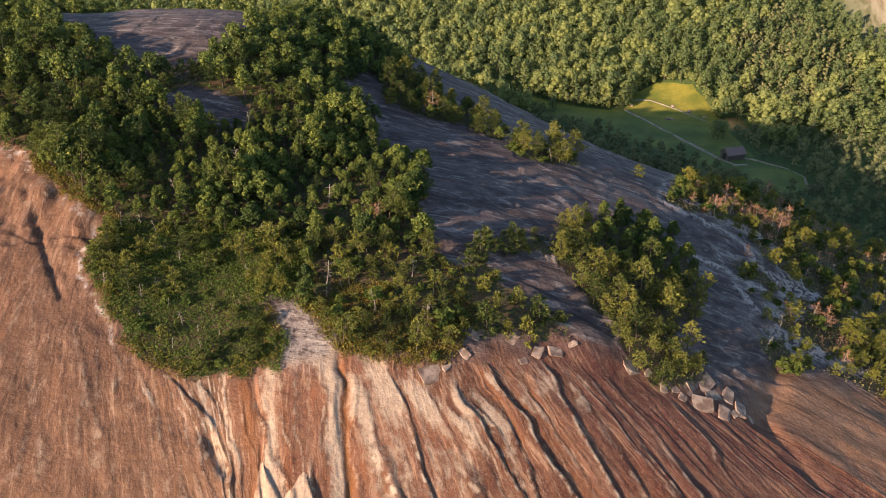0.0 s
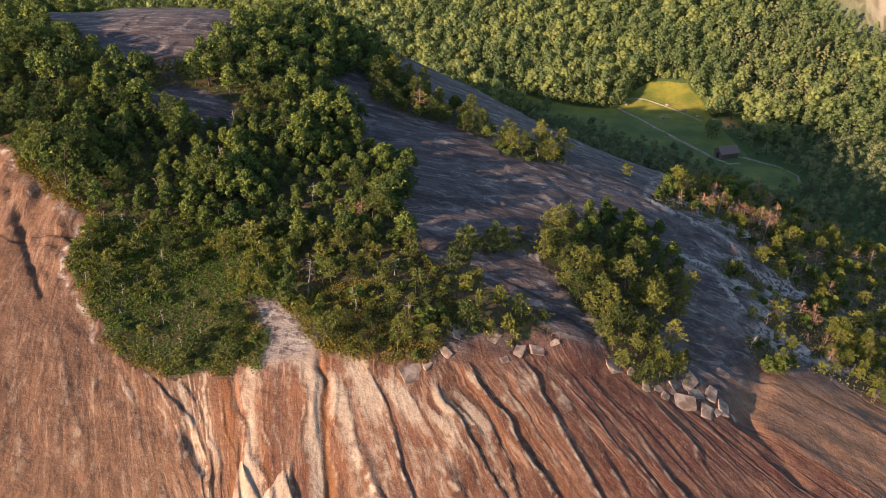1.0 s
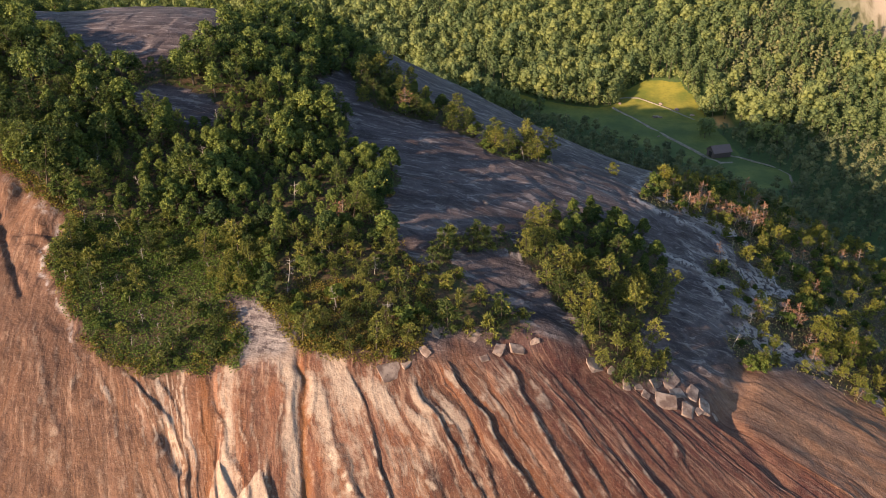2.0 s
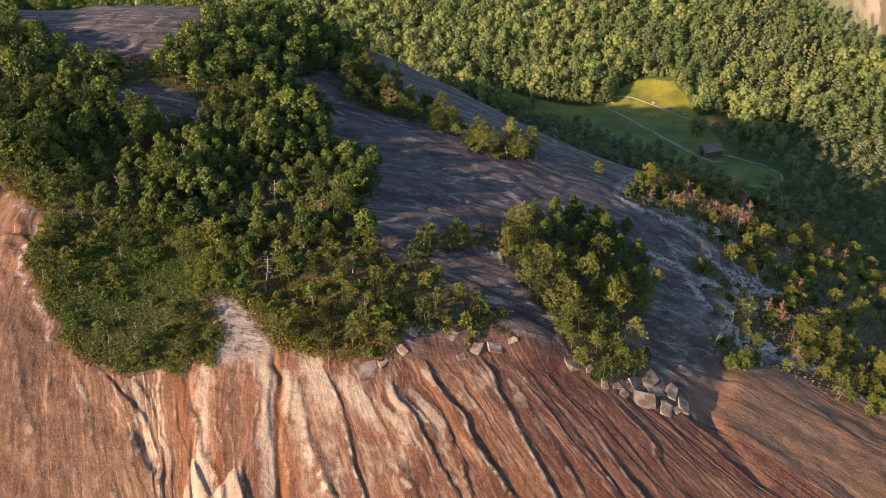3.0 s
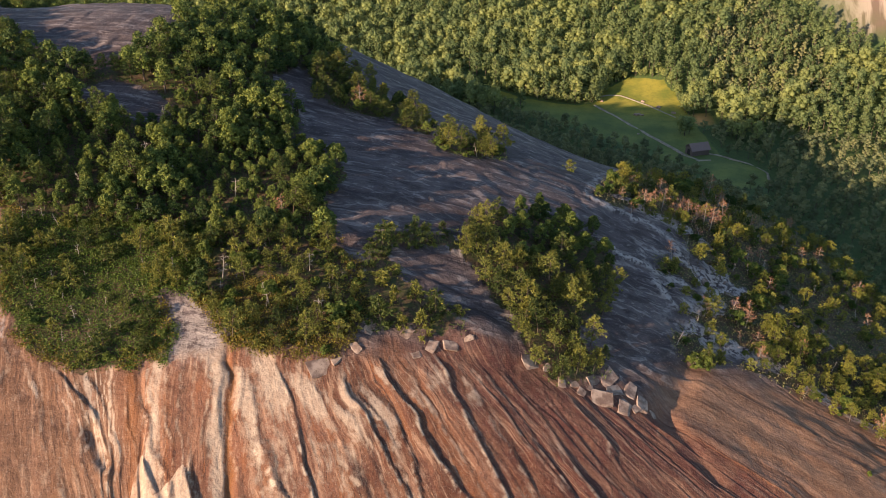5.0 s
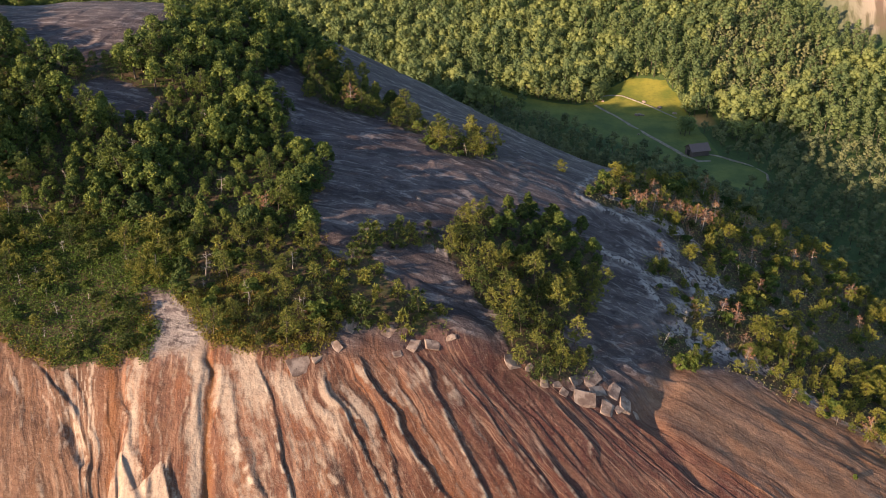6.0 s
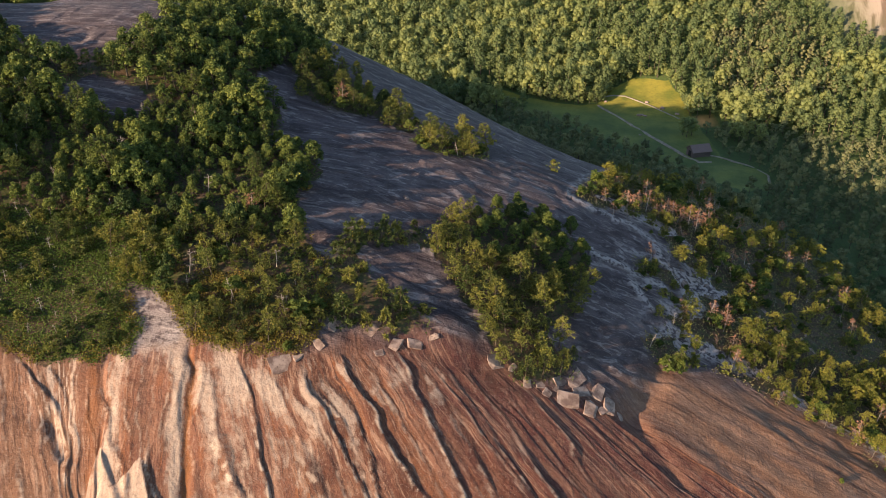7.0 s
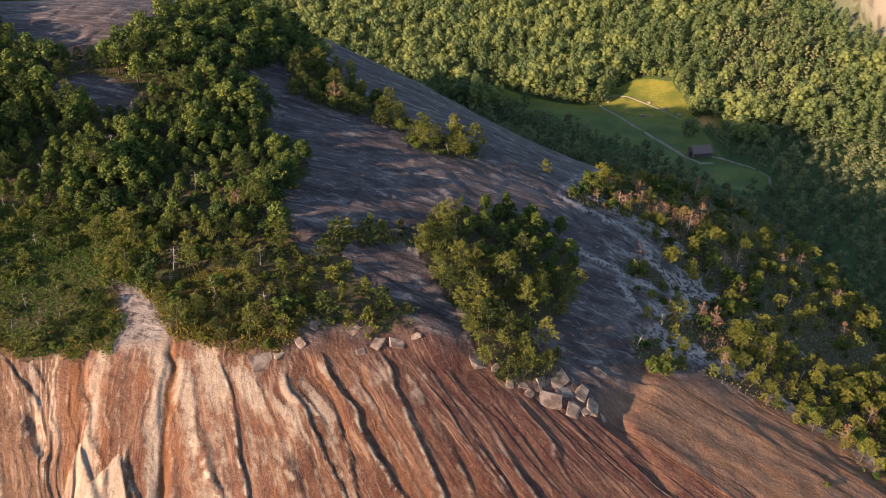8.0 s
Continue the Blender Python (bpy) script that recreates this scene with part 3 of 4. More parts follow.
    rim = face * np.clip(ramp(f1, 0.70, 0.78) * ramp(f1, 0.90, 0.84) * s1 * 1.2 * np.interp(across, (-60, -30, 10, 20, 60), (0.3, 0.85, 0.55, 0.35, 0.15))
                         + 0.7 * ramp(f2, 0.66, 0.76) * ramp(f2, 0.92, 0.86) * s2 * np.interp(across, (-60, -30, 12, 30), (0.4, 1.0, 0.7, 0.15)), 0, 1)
    crease_dark = face * np.interp(across, (-60, -40, 56, 64), (0.4, 1, 1, 0.3)) * np.clip(ramp(f1, 0.95, 0.985) * s1 * 0.9 + ramp(f1, 0.03, 0.0) * s1 * 1.2 + 0.8 * ramp(f2, 0.93, 0.98) * s2, 0, 1)
    rust = np.exp(-((wob + 18.4) / 0.6) ** 2) * ramp(down, -4, 1) + 0.6 * np.exp(-((wob + 36) / 2.0) ** 2) * ramp(down, -2, 3)
    edge = inside(WOOD, gx, gy) + 1.2 * rough(gx / 2.5, gy / 2.5, 63, 2)
    crust = 0.9 * np.exp(-((edge + 1.1) / 0.5) ** 2) * ramp(gx, -54, -64) * ramp(gy, 175, 165) * ramp(rough(gx / 4, gy / 4, 62, 2), -0.7, 0.3)
    crust = np.maximum(crust, 0.15 * ramp(gx, -32, -29) * ramp(gx, -19.5, -22) * ramp(gy, 115, 119) * ramp(gy, 132, 128))
    edge2 = inside(SCRUB, gx, gy) + 2.0 * rough(gx / 4, gy / 4, 64, 2)
    crust = np.maximum(crust, 0.6 * np.exp(-((edge2 + 1.2) / 1.0) ** 2) * ramp(gy, 150, 170))
    clay = ramp(4.5 - np.hypot((gx - 161.5) / 1.5, (gy - 430) / 1.5), -1.5, 1.5)
    slab = ramp(down + 1.5 * rough(gx / 5, gy / 5, 81), 2.5, -5.0) * ramp(gx, -70, -35)
    tongue = ramp(gx, -33, -30) * ramp(gx, -19.5, -22) * ramp(down, 1.5, -2) * ramp(down, -14, -10)
    crust = np.maximum(crust, 0.32 * tongue)
    slab = np.maximum(slab, tongue)
    slab = np.maximum(slab, np.maximum(ramp(gy, 200, 215), ramp(inside(GAP, gx, gy), -6, -2)))
    crust = np.maximum(crust, 0.7 * ramp(ledge(gx, gy), 0.25, 0.6))
    gz = gz + 0.5 * ramp(ledge(gx, gy), 0.2, 0.5)
    scrub_rock = ramp(inside(SCRUB, gx, gy), 2, 6)
    crust = np.maximum(crust, 0.8 * scrub_rock * ramp(gy, 225, 215))
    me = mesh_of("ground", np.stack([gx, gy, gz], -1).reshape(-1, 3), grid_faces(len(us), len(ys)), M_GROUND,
                 dict(fall_across=across, fall_down=down, pale=np.clip(pale, 0, 1), rust=np.clip(rust, 0, 1), rim=rim, crease_dark=crease_dark, crust=crust, slab=slab, soil=soil,
                      meadow=ramp(mead, -4, 4) * valley_floor, brush=valley_floor, sunlit_turf=ramp(gy + 0.42 * gx + 3 * rough(gx / 14, gy / 14, 74), 482, 500), clay=clay * valley_floor, cliff=cliff), smooth=True)
    return tagged(new("ground", me), "bare streaked granite dome above wooded valley with meadow", "ground", kind="structure")


build_ground()


import itertools


# ---- plants ----
def rng(seed):
    return np.random.default_rng(seed)


def cards(r, centres, normals, size):
    """Small triangles round the centres, roughly across the normals."""
    n = len(centres)
    side = np.cross(normals, r.normal(size=(n, 3)))
    side /= np.linalg.norm(side, axis=1, keepdims=True) + 1e-9
    up = np.cross(normals, side)
    up /= np.linalg.norm(up, axis=1, keepdims=True) + 1e-9
    a = side * (size * 0.5)[:, None]
    b = up * (size * 0.5)[:, None]
    bend = normals * (size * 0.18)[:, None]
    v = np.stack([centres - a * 1.2 - b * 0.8, centres + a * 1.2 - b * 0.6 - bend, centres + b * 1.3], 1).reshape(-1, 3)
    return v, np.arange(3 * n).reshape(n, 3)


def unit(r, n):
    v = r.normal(size=(n, 3))
    return v / np.linalg.norm(v, axis=1, keepdims=True)


def tube(path, radii, sides=6):
    """A tapering limb along a path, as vertices and quads."""
    path = np.asarray(path, float)
    way = np.gradient(path, axis=0)
    way /= np.linalg.norm(way, axis=1, keepdims=True) + 1e-9
    ref = np.where(np.abs(way[:, 2:3]) > 0.8, np.array([[1.0, 0, 0]]), np.array([[0, 0, 1.0]]))
    a = np.cross(way, ref)
    a /= np.linalg.norm(a, axis=1, keepdims=True) + 1e-9
    b = np.cross(way, a)
    ang = np.linspace(0, 2 * np.pi, sides, endpoint=False)
    ring = path[:, None] + np.asarray(radii)[:, None, None] * (np.cos(ang)[None, :, None] * a[:, None] + np.sin(ang)[None, :, None] * b[:, None])
    faces = []
    for i in range(len(path) - 1):
        for j in range(sides):
            k = (j + 1) % sides
            faces.append((i * sides + j, i * sides + k, (i + 1) * sides + k, (i + 1) * sides + j))
    return ring.reshape(-1, 3), np.array(faces)


def merged(pieces):
    verts, faces, n = [], [], 0
    for v, f in pieces:
        verts.append(v)
        faces.append(f + n)
        n += len(v)
    return np.concatenate(verts), np.concatenate(faces)


def limb(r, start, way, length, radius, droop=0.0, sides=4, steps=4, wander=0.12):
    p, pts = np.array(start, float), [np.array(start, float)]
    w = np.array(way, float)
    for _ in range(steps):
        w = w + r.normal(size=3) * wander + np.array([0, 0, -droop])
        w /= np.linalg.norm(w)
        p = p + w * length / steps
        pts.append(p.copy())
    return tube(pts, np.linspace(radius, radius * 0.25, steps + 1), sides), pts


def leaf_ball():
    """A coarse ball without its underside, as vertices and triangles."""
    hull = bmesh.new()
    bmesh.ops.create_icosphere(hull, subdivisions=1, radius=1.0)
    ball = np.array([v.co[:] for v in hull.verts])
    tris = np.array([[v.index for v in f.verts] for f in hull.faces if f.calc_center_median().z > -0.6])
    hull.free()
    return ball, tris


BALL, BALL_TRIS = leaf_ball()


def broadleaf_shape(seed, h, w, lobes, per_lobe, leaf, low=0.3, core=0.66, hollow=0.6, ragged=0.85):
    r = rng(seed)
    trunk, path = limb(r, (0, 0, -0.4), (r.normal() * 0.06, r.normal() * 0.06, 1), h * 0.8, 0.022 * h, 0, 6, 6, 0.07)
    wood, verts, faces = [trunk], [], []
    cv, cn, cs, cores = [], [], [], []
    for i in range(lobes):
        f = (i + 0.5) / lobes
        ang = i * 2.4 + r.uniform(-0.7, 0.7)
        z = h * (low + (0.93 - low) * f ** 0.75) + r.normal() * 0.03 * h
        reach = 0.5 * w * (1 - 0.78 * f ** 2.2) * r.uniform(0.4, 0.98)
        c = np.array([math.cos(ang) * reach, math.sin(ang) * reach, z])
        rad = w * r.uniform(0.09, 0.19)
        foot = path[min(len(path) - 2, int(1 + f * (len(path) - 2)))]
        d = c - foot
        wood.append(limb(r, foot, d / np.linalg.norm(d), np.linalg.norm(d), 0.008 * h, 0, 3, 2, 0.08)[0])
        n = int(per_lobe * (rad / (0.14 * w)) ** 2)
        cores.append((c + BALL * rad * core * r.uniform(0.7, 1.1, (len(BALL), 1)) * np.array([1, 1, 0.8]), BALL_TRIS))
        way = unit(r, n)
        way[:, 2] = np.where(way[:, 2] < -0.35, -way[:, 2], way[:, 2])
        shell = rad * r.uniform(hollow, 1.2, n) ** 0.7
        cv.append(c + way * shell[:, None] * np.array([1, 1, 0.8]))
        cn.append(way * 0.9 + unit(r, n) * ragged)
        cs.append(leaf * r.uniform(0.6, 1.35, n))
    cn = np.concatenate(cn)
    cn /= np.linalg.norm(cn, axis=1, keepdims=True)
    leaves = cards(r, np.concatenate(cv), cn, np.concatenate(cs))
    return merged(wood), merged(cores + [leaves])


def pine_shape(seed, h, w, tufts, bare=0.3, per=11, size=0.60, thin=False, sparse=0.14):
    """A pine: whorls of limbs that shorten towards a pointed top, with needle tufts on their outer halves."""
    r = rng(seed)
    lean = r.normal(size=2) * 0.05
    trunk, path = limb(r, (0, 0, -0.4), (lean[0], lean[1], 1), h + 0.3, 0.014 * h + 0.02, 0, 5, 8, 0.04)
    path = np.array(path)
    wood, c, d = [trunk], [], []
    whorls = max(5, int(h * (1 - bare) / 0.72))
    for i in range(whorls):
        f = bare + (0.97 - bare) * (i + r.uniform(-0.15, 0.15)) / whorls
        foot = np.array([np.interp(f * (len(path) - 1), np.arange(len(path)), path[:, a]) for a in range(3)])
        shape = (1 - f) / (1 - bare)
        reach0 = w * 0.5 * min(1.0, 0.16 + 1.15 * shape ** 0.85) * (0.75 if i == 0 else 1)
        turn = r.uniform(0, 6.28)
        n = int(r.integers(4, 6))
        for j in range(n):
            if r.uniform() < sparse:
                continue
            ang = turn + (j + r.uniform(-0.25, 0.25)) * 6.28 / n
            reach = reach0 * r.uniform(0.65, 1.2)
            way = np.array([math.cos(ang), math.sin(ang), r.uniform(0.0, 0.28) + 0.35 * (1 - shape)])
            t, pts = limb(r, foot, way / np.linalg.norm(way), reach, 0.006 * h, -0.06, 3, 2, 0.08)
            wood.append(t)
            pts = np.array(pts)
            for q in range(max(2, int(tufts * reach))):
                g = r.uniform(0.35, 1.08)
                p = np.array([np.interp(g * 2, np.arange(3), pts[:, a]) for a in range(3)])
                p = p + r.normal(size=3) * np.array([0.36, 0.36, 0.07]) * size * (0.5 + 1.2 * g * reach / 2)
                c.append(p)
                d.append(way + np.array([0, 0, 0.6]))
    for q in range(4):
        c.append(path[-1] - np.array([0, 0, 0.25 * q]))
        d.append(np.array([0, 0, 1.2]))
    c, d = np.array(c), np.array(d)
    c = np.repeat(c, per, 0)
    ray = np.repeat(d, per, 0) * 0.5 + unit(r, len(c)) * 0.85
    ray /= np.linalg.norm(ray, axis=1, keepdims=True)
    s = size * r.uniform(0.6, 1.25, len(c))
    side = np.cross(ray, unit(r, len(c)))
    side /= np.linalg.norm(side, axis=1, keepdims=True) + 1e-9
    half = side * (s * (0.10 if thin else 0.17))[:, None]
    v = np.stack([c + ray * (s * 0.1)[:, None] - half, c + ray * (s * 0.25)[:, None] + half, c + ray * s[:, None]], 1).reshape(-1, 3)
    return merged(wood), (v, np.arange(len(v)).reshape(-1, 3))


def snag_shape(seed, h, w):
    r = rng(seed)
    trunk, path = limb(r, (0, 0, -0.4), (r.normal() * 0.1, r.normal() * 0.1, 1), h + 0.3, 0.020 * h + 0.03, 0, 6, 8, 0.06)
    wood = [trunk]
    path = np.array(path)
    for i in range(int(5 + h * 1.6)):
        f = r.uniform(0.3, 0.97)
        foot = np.array([np.interp(f * 8, np.arange(9), path[:, a]) for a in range(3)])
        ang = r.uniform(0, 2 * np.pi)
        way = np.array([math.cos(ang), math.sin(ang), r.uniform(-0.1, 0.7)])
        reach = w * 0.5 * r.uniform(0.4, 1.1) * (1.15 - f * 0.6)
        t, pts = limb(r, foot, way / np.linalg.norm(way), reach, 0.05, 0, 3, 3, 0.2)
        wood.append(t)
        for _ in range(2):
            w2 = way + r.normal(size=3) * 0.6
            wood.append(limb(r, pts[r.integers(1, 3)], w2 / np.linalg.norm(w2), reach * 0.45, 0.03, 0, 3, 2, 0.2)[0])
    return merged(wood)


def part(name, mesh, parent, label=""):
    ob = new(name, mesh)
    ob.parent = parent
    return tagged(ob, label)


def plant(name, wood, crown, wood_mat, leaf_mat, label, category, group):
    """A tree: an Empty at its foot with a trunk and a crown."""
    root = new(name)
    root.empty_display_size = 0.3
    part("trunk", mesh_of("trunk", *wood, wood_mat, smooth=True), root)
    if crown is not None:
        part("crown", mesh_of("crown", *crown, leaf_mat), root)
    return tagged(root, label, category, group)


def sprinkle(seed, poly, gap, tries, keep=None, taken=None):
    """Random places in a polygon, no two closer than gap."""
    r = rng(seed)
    xs, ys = [p[0] for p in poly], [p[1] for p in poly]
    px, py = r.uniform(min(xs), max(xs), tries), r.uniform(min(ys), max(ys), tries)
    ok = inside(poly, px, py) > 0.3
    if keep is not None:
        ok &= keep(px, py)
    cell, out = {}, []
    for x, y in taken or ():
        cell.setdefault((int(x // gap), int(y // gap)), []).append((x, y))
    for x, y in zip(px[ok], py[ok]):
        i, j = int(x // gap), int(y // gap)
        near = (q for a in (-1, 0, 1) for b in (-1, 0, 1) for q in cell.get((i + a, j + b), ()))
        if all((x - q[0]) ** 2 + (y - q[1]) ** 2 > gap * gap for q in near):
            cell.setdefault((i, j), []).append((x, y))
            out.append((float(x), float(y)))
    return out


def canopy(x, y):
    """Taller and lower patches of the wood."""
    return 1.0 + 0.36 * rough(np.array([x]) / 15, np.array([y]) / 15, 77, 2)[0]


def stand(protos, places, seed, lo, hi, sink=0.15, patchy=False):
    """Sets copies of the prototypes at the places; the first use of each prototype moves it there itself."""
    r = rng(seed)
    if not places:
        return
    zs = height([p[0] for p in places], [p[1] for p in places])
    for (x, y), z in zip(places, zs):
        k = int(r.integers(len(protos)))
        s = r.uniform(lo, hi) * (canopy(x, y) * np.interp(y, (178, 200), (1.0, 0.86)) if patchy else 1.0)
        m = pose(x, y, float(z) - sink, r.normal() * 2.5, r.normal() * 2.5, r.uniform(0, 360)) @ Matrix.Diagonal((s * r.uniform(0.88, 1.12), s * r.uniform(0.88, 1.12), s, 1))
        ob = protos[k]
        if ob.get("placed"):
            copy_thing(ob, m)
        else:
            ob.matrix_basis = m
            ob["placed"] = 1


def clean(protos):
    for ob in protos:
        if "placed" not in ob:
            for o in (*ob.children_recursive, ob):
                bpy.data.objects.remove(o)


OAKS = [plant("broadleaf_tree", *broadleaf_shape(100 + i, h, w, n, 56, 0.34, 0.24), M_BARK, M_OAK,
              "broad-leaved tree with a dense dark green crown on the dome", "tree", "broad-leaved trees of the dome wood")
        for i, (h, w, n) in enumerate(((7.0, 5.0, 34), (8.2, 5.4, 38), (6.2, 5.2, 33), (7.6, 4.4, 32), (5.4, 4.4, 28), (8.8, 5.8, 42)))]
PINES = [plant("pine_tree", *pine_shape(200 + i, h, w, n, b), M_BARK, M_PINE,
               "pine with a slim trunk and sunlit yellow-green needle tufts", "tree", "pines of the dome")
         for i, (h, w, n, b) in enumerate(((8.0, 5.0, 3.5, 0.30), (6.4, 5.0, 3.5, 0.18), (9.4, 5.2, 3.3, 0.40), (5.2, 4.4, 3.8, 0.10), (7.2, 4.6, 3.4, 0.36), (8.6, 4.4, 3.5, 0.25)))]
WOOD_PINES = [plant("wood_pine", *pine_shape(230 + i, h, w, n, b), M_BARK, M_WOOD_PINE,
                    "tall green pine standing among broad-leaved trees", "tree", "pines of the dome wood")
              for i, (h, w, n, b) in enumerate(((8.4, 5.2, 3.6, 0.30), (9.6, 5.6, 3.5, 0.36), (7.2, 4.8, 3.6, 0.22)))]
SCRUB_PINES = [plant("scrub_pine", *pine_shape(220 + i, h, w, n, b), M_BARK, M_SCRUB_PINE,
                     "yellow-green sunlit pine with a bare lower trunk among scrub", "tree", "pines of the lower scrub")
               for i, (h, w, n, b) in enumerate(((7.0, 4.8, 3.2, 0.36), (8.4, 5.0, 3.0, 0.48), (5.6, 4.4, 3.5, 0.25), (6.6, 4.2, 3.3, 0.42)))]
SAPLINGS = [plant("young_pine", *pine_shape(250 + i, h, w, 4.5, 0.08, 14, 0.44), M_BARK, M_PINE,
                  "small bushy young pine on thin soil over granite", "tree", "young pines")
            for i, (h, w) in enumerate(((2.6, 2.2), (3.4, 2.4), (2.0, 2.0)))]
DEAD = [plant("dead_pine", *pine_shape(300 + i, h, w * 0.8, 2.6, b, 6, 0.55, True, 0.34), M_SNAG, M_DEAD,
              "dead pine with sparse rusty pink needles on bare limbs", "tree", "dead pines")
        for i, (h, w, b) in enumerate(((6.5, 4.2, 0.4), (5.2, 3.8, 0.3), (7.4, 4.6, 0.52), (6.0, 4.8, 0.45)))]
SNAGS = [plant("bare_snag", snag_shape(350 + i, h, w), None, M_SNAG, None,
               "bare bleached dead tree with crooked leafless branches", "dead tree", "bare snags")
         for i, (h, w) in enumerate(((5.0, 3.2), (6.6, 3.6), (3.6, 3.0), (5.8, 2.4)))]
SHRUBS = [plant("shrub", *broadleaf_shape(400 + i, h, w, 12, 40, 0.28, 0.12), M_BARK, M_SHRUB,
                "low green leafy shrub at the edge of the rock", "shrub", "shrubs")
          for i, (h, w) in enumerate(((1.5, 2.3), (2.1, 2.8), (1.1, 1.8)))]


def low_wood(x, y):
    """1 in the low scrubby corner of the wood, above the steep face."""
    return (ramp(x, -24, -30) * ramp(y, 152, 145)) > 0.5


def pine_belt(x, y):
    return (y < 146) & (x > -26)


taken = []
deep = sprinkle(1, WOOD, 2.85, 30000, lambda x, y: ~low_wood(x, y) & ~pine_belt(x, y) & (inside(GAP, x, y) < -1) & (inside(WOOD, x, y) > 1.0) & (x > -135) & (rough(x / 9, y / 9, 78, 2) > -1.0))
deep.sort(key=lambda p: p[1] - 0.12 * p[0])
conifer = [p for p in deep if (p[0] * 7.3 + p[1] * 3.1) % 1.0 > (0.90 if p[0] > -52 else 0.62)]
deep_oaks = [p for p in deep if (p[0] * 7.3 + p[1] * 3.1) % 1.0 <= (0.90 if p[0] > -52 else 0.62)]
stand(OAKS, deep_oaks[:235], 2, 0.75, 1.12, patchy=True)
stand(WOOD_PINES, conifer[:130], 3, 0.8, 1.15, patchy=True)
clump = sprinkle(4, CLUMP, 3.5, 3000)
stand(PINES, [p for p in clump if p[1] - 0.4 * p[0] < 141 or p[0] < 33], 5, 0.65, 1.1)
stand(OAKS, [p for p in clump if not (p[1] - 0.4 * p[0] < 141 or p[0] < 33)], 6, 0.6, 1.05)
stand(PINES, sprinkle(7, TAIL, 3.1, 900), 8, 0.5, 0.95)
belt = sprinkle(9, [(-28, 116), (8, 116), (8, 147), (-28, 147)], 2.5, 6000, lambda x, y: pine_belt(x, y) & (inside(WOOD, x, y) > 0.5) & (rough(x / 6, y / 4, 93, 2) > -0.45))
stand(PINES, belt[::2], 10, 0.45, 0.85)
stand(SAPLINGS, belt[1::4], 11, 0.9, 1.6)
stand(SHRUBS, belt[3::4], 35, 0.8, 1.4)
thin_wood = sprinkle(12, WOOD, 2.35, 16000, lambda x, y: low_wood(x, y) & (inside(WOOD, x, y) > 1.0))
stand(PINES, thin_wood[::8], 13, 0.5, 0.95)
stand(SHRUBS, thin_wood[1::4], 14, 0.6, 1.3)
stand(SAPLINGS, thin_wood[2::4] + thin_wood[4::8], 15, 0.7, 1.7)
stand(SNAGS, sprinkle(16, WOOD, 3.4, 4000, lambda x, y: low_wood(x, y) | (pine_belt(x, y) & (rough(x / 5, y / 5, 97) > 0.3))), 17, 0.4, 0.95)
stand(SNAGS, sprinkle(38, WOOD, 9.5, 2500, lambda x, y: ~low_wood(x, y) & (y < 190) & (x > -75) & (inside(GAP, x, y) < -2))[:55], 39, 1.15, 1.55)
strip = sprinkle(18, STRIP, 3.0, 2500)
stand(PINES, strip[::2], 19, 0.7, 1.0)
stand(OAKS, strip[1::2], 20, 0.6, 0.85)
isle = sprinkle(21, ISLAND, 2.7, 1500)
stand(PINES, isle[::2], 22, 0.85, 1.1)
stand(SHRUBS, isle[1::2], 23, 0.9, 1.6)
stand(SAPLINGS, sprinkle(24, LEDGE, 3.9, 900), 25, 0.9, 1.7)
scrub = sprinkle(26, SCRUB, 2.9, 12000, lambda x, y: (x < 175) & (y < 260))
stand(SCRUB_PINES, [p for p in scrub[::4] if p[1] > 0.25 * p[0] + 138][:70] + [(84, 206), (87, 204.5), (96, 212), (99, 206), (104, 211), (107, 208), (101, 203), (110, 213)] + [(93.2, 183), (104.6, 205.8), (118.5, 203), (126, 199.2), (127.9, 190.1), (144.2, 202), (116.3, 177.8), (86.7, 170.7), (85.2, 154.6), (105.3, 180.6), (105.8, 219.9), (142.6, 213.9), (145.3, 194.2), (135, 181.8), (101.6, 167.4), (111.6, 215), (113.9, 165.6), (79.4, 167.7)], 27, 0.65, 1.0)
stand(SCRUB_PINES, sprinkle(36, [(92, 152), (104, 147.5), (113, 143.5), (122, 140.5), (140, 131), (158, 126), (165, 150), (130, 170), (100, 168)], 2.9, 3000)[:120], 37, 0.6, 1.0)
stand(SCRUB_PINES, sprinkle(72, [(100, 178), (122, 152), (165, 154), (180, 200), (150, 236), (110, 216)], 4.4, 2500)[:75], 73, 0.6, 1.0)
stand(SHRUBS, scrub[3::8] + scrub[7::8], 28, 0.8, 1.6)
stand(SAPLINGS, scrub[2::7], 29, 0.9, 1.6)
stand(DEAD, scrub[5::32] + scrub[1::24], 30, 0.75, 1.2)
stand(SNAGS, scrub[11::16] + scrub[6::12], 31, 0.6, 1.0)
stand(DEAD, [(78.2, 204.3), (82.5, 208.4), (84.4, 207.7), (90.1, 208.4), (92.8, 209), (95.1, 208), (98.4, 210.7), (102.4, 214), (88, 206), (91, 206.5), (94, 211), (97, 207.5), (86.5, 209), (76, 203), (80, 206), (100, 208), (89, 211.5),
             (91, 167), (95.2, 166.2), (106, 183.1), (-13.5, 152), (-3, 213)], 32, 1.0, 1.35)
stand(SNAGS, [(29, 200), (-15, 217), (-48, 166), (98.8, 189.5), (103.7, 191.5), (105.5, 192), (109.3, 192.1), (113.3, 194), (111, 190), (80.2, 153.9), (81, 161), (115, 186), (121, 188), (124, 193), (129, 187)], 33, 0.9, 1.2)
stand(SAPLINGS, [(55.7, 213)], 34, 1.0, 1.1)
stand(SHRUBS, [(112.9, 130.0)], 74, 0.6, 0.7)
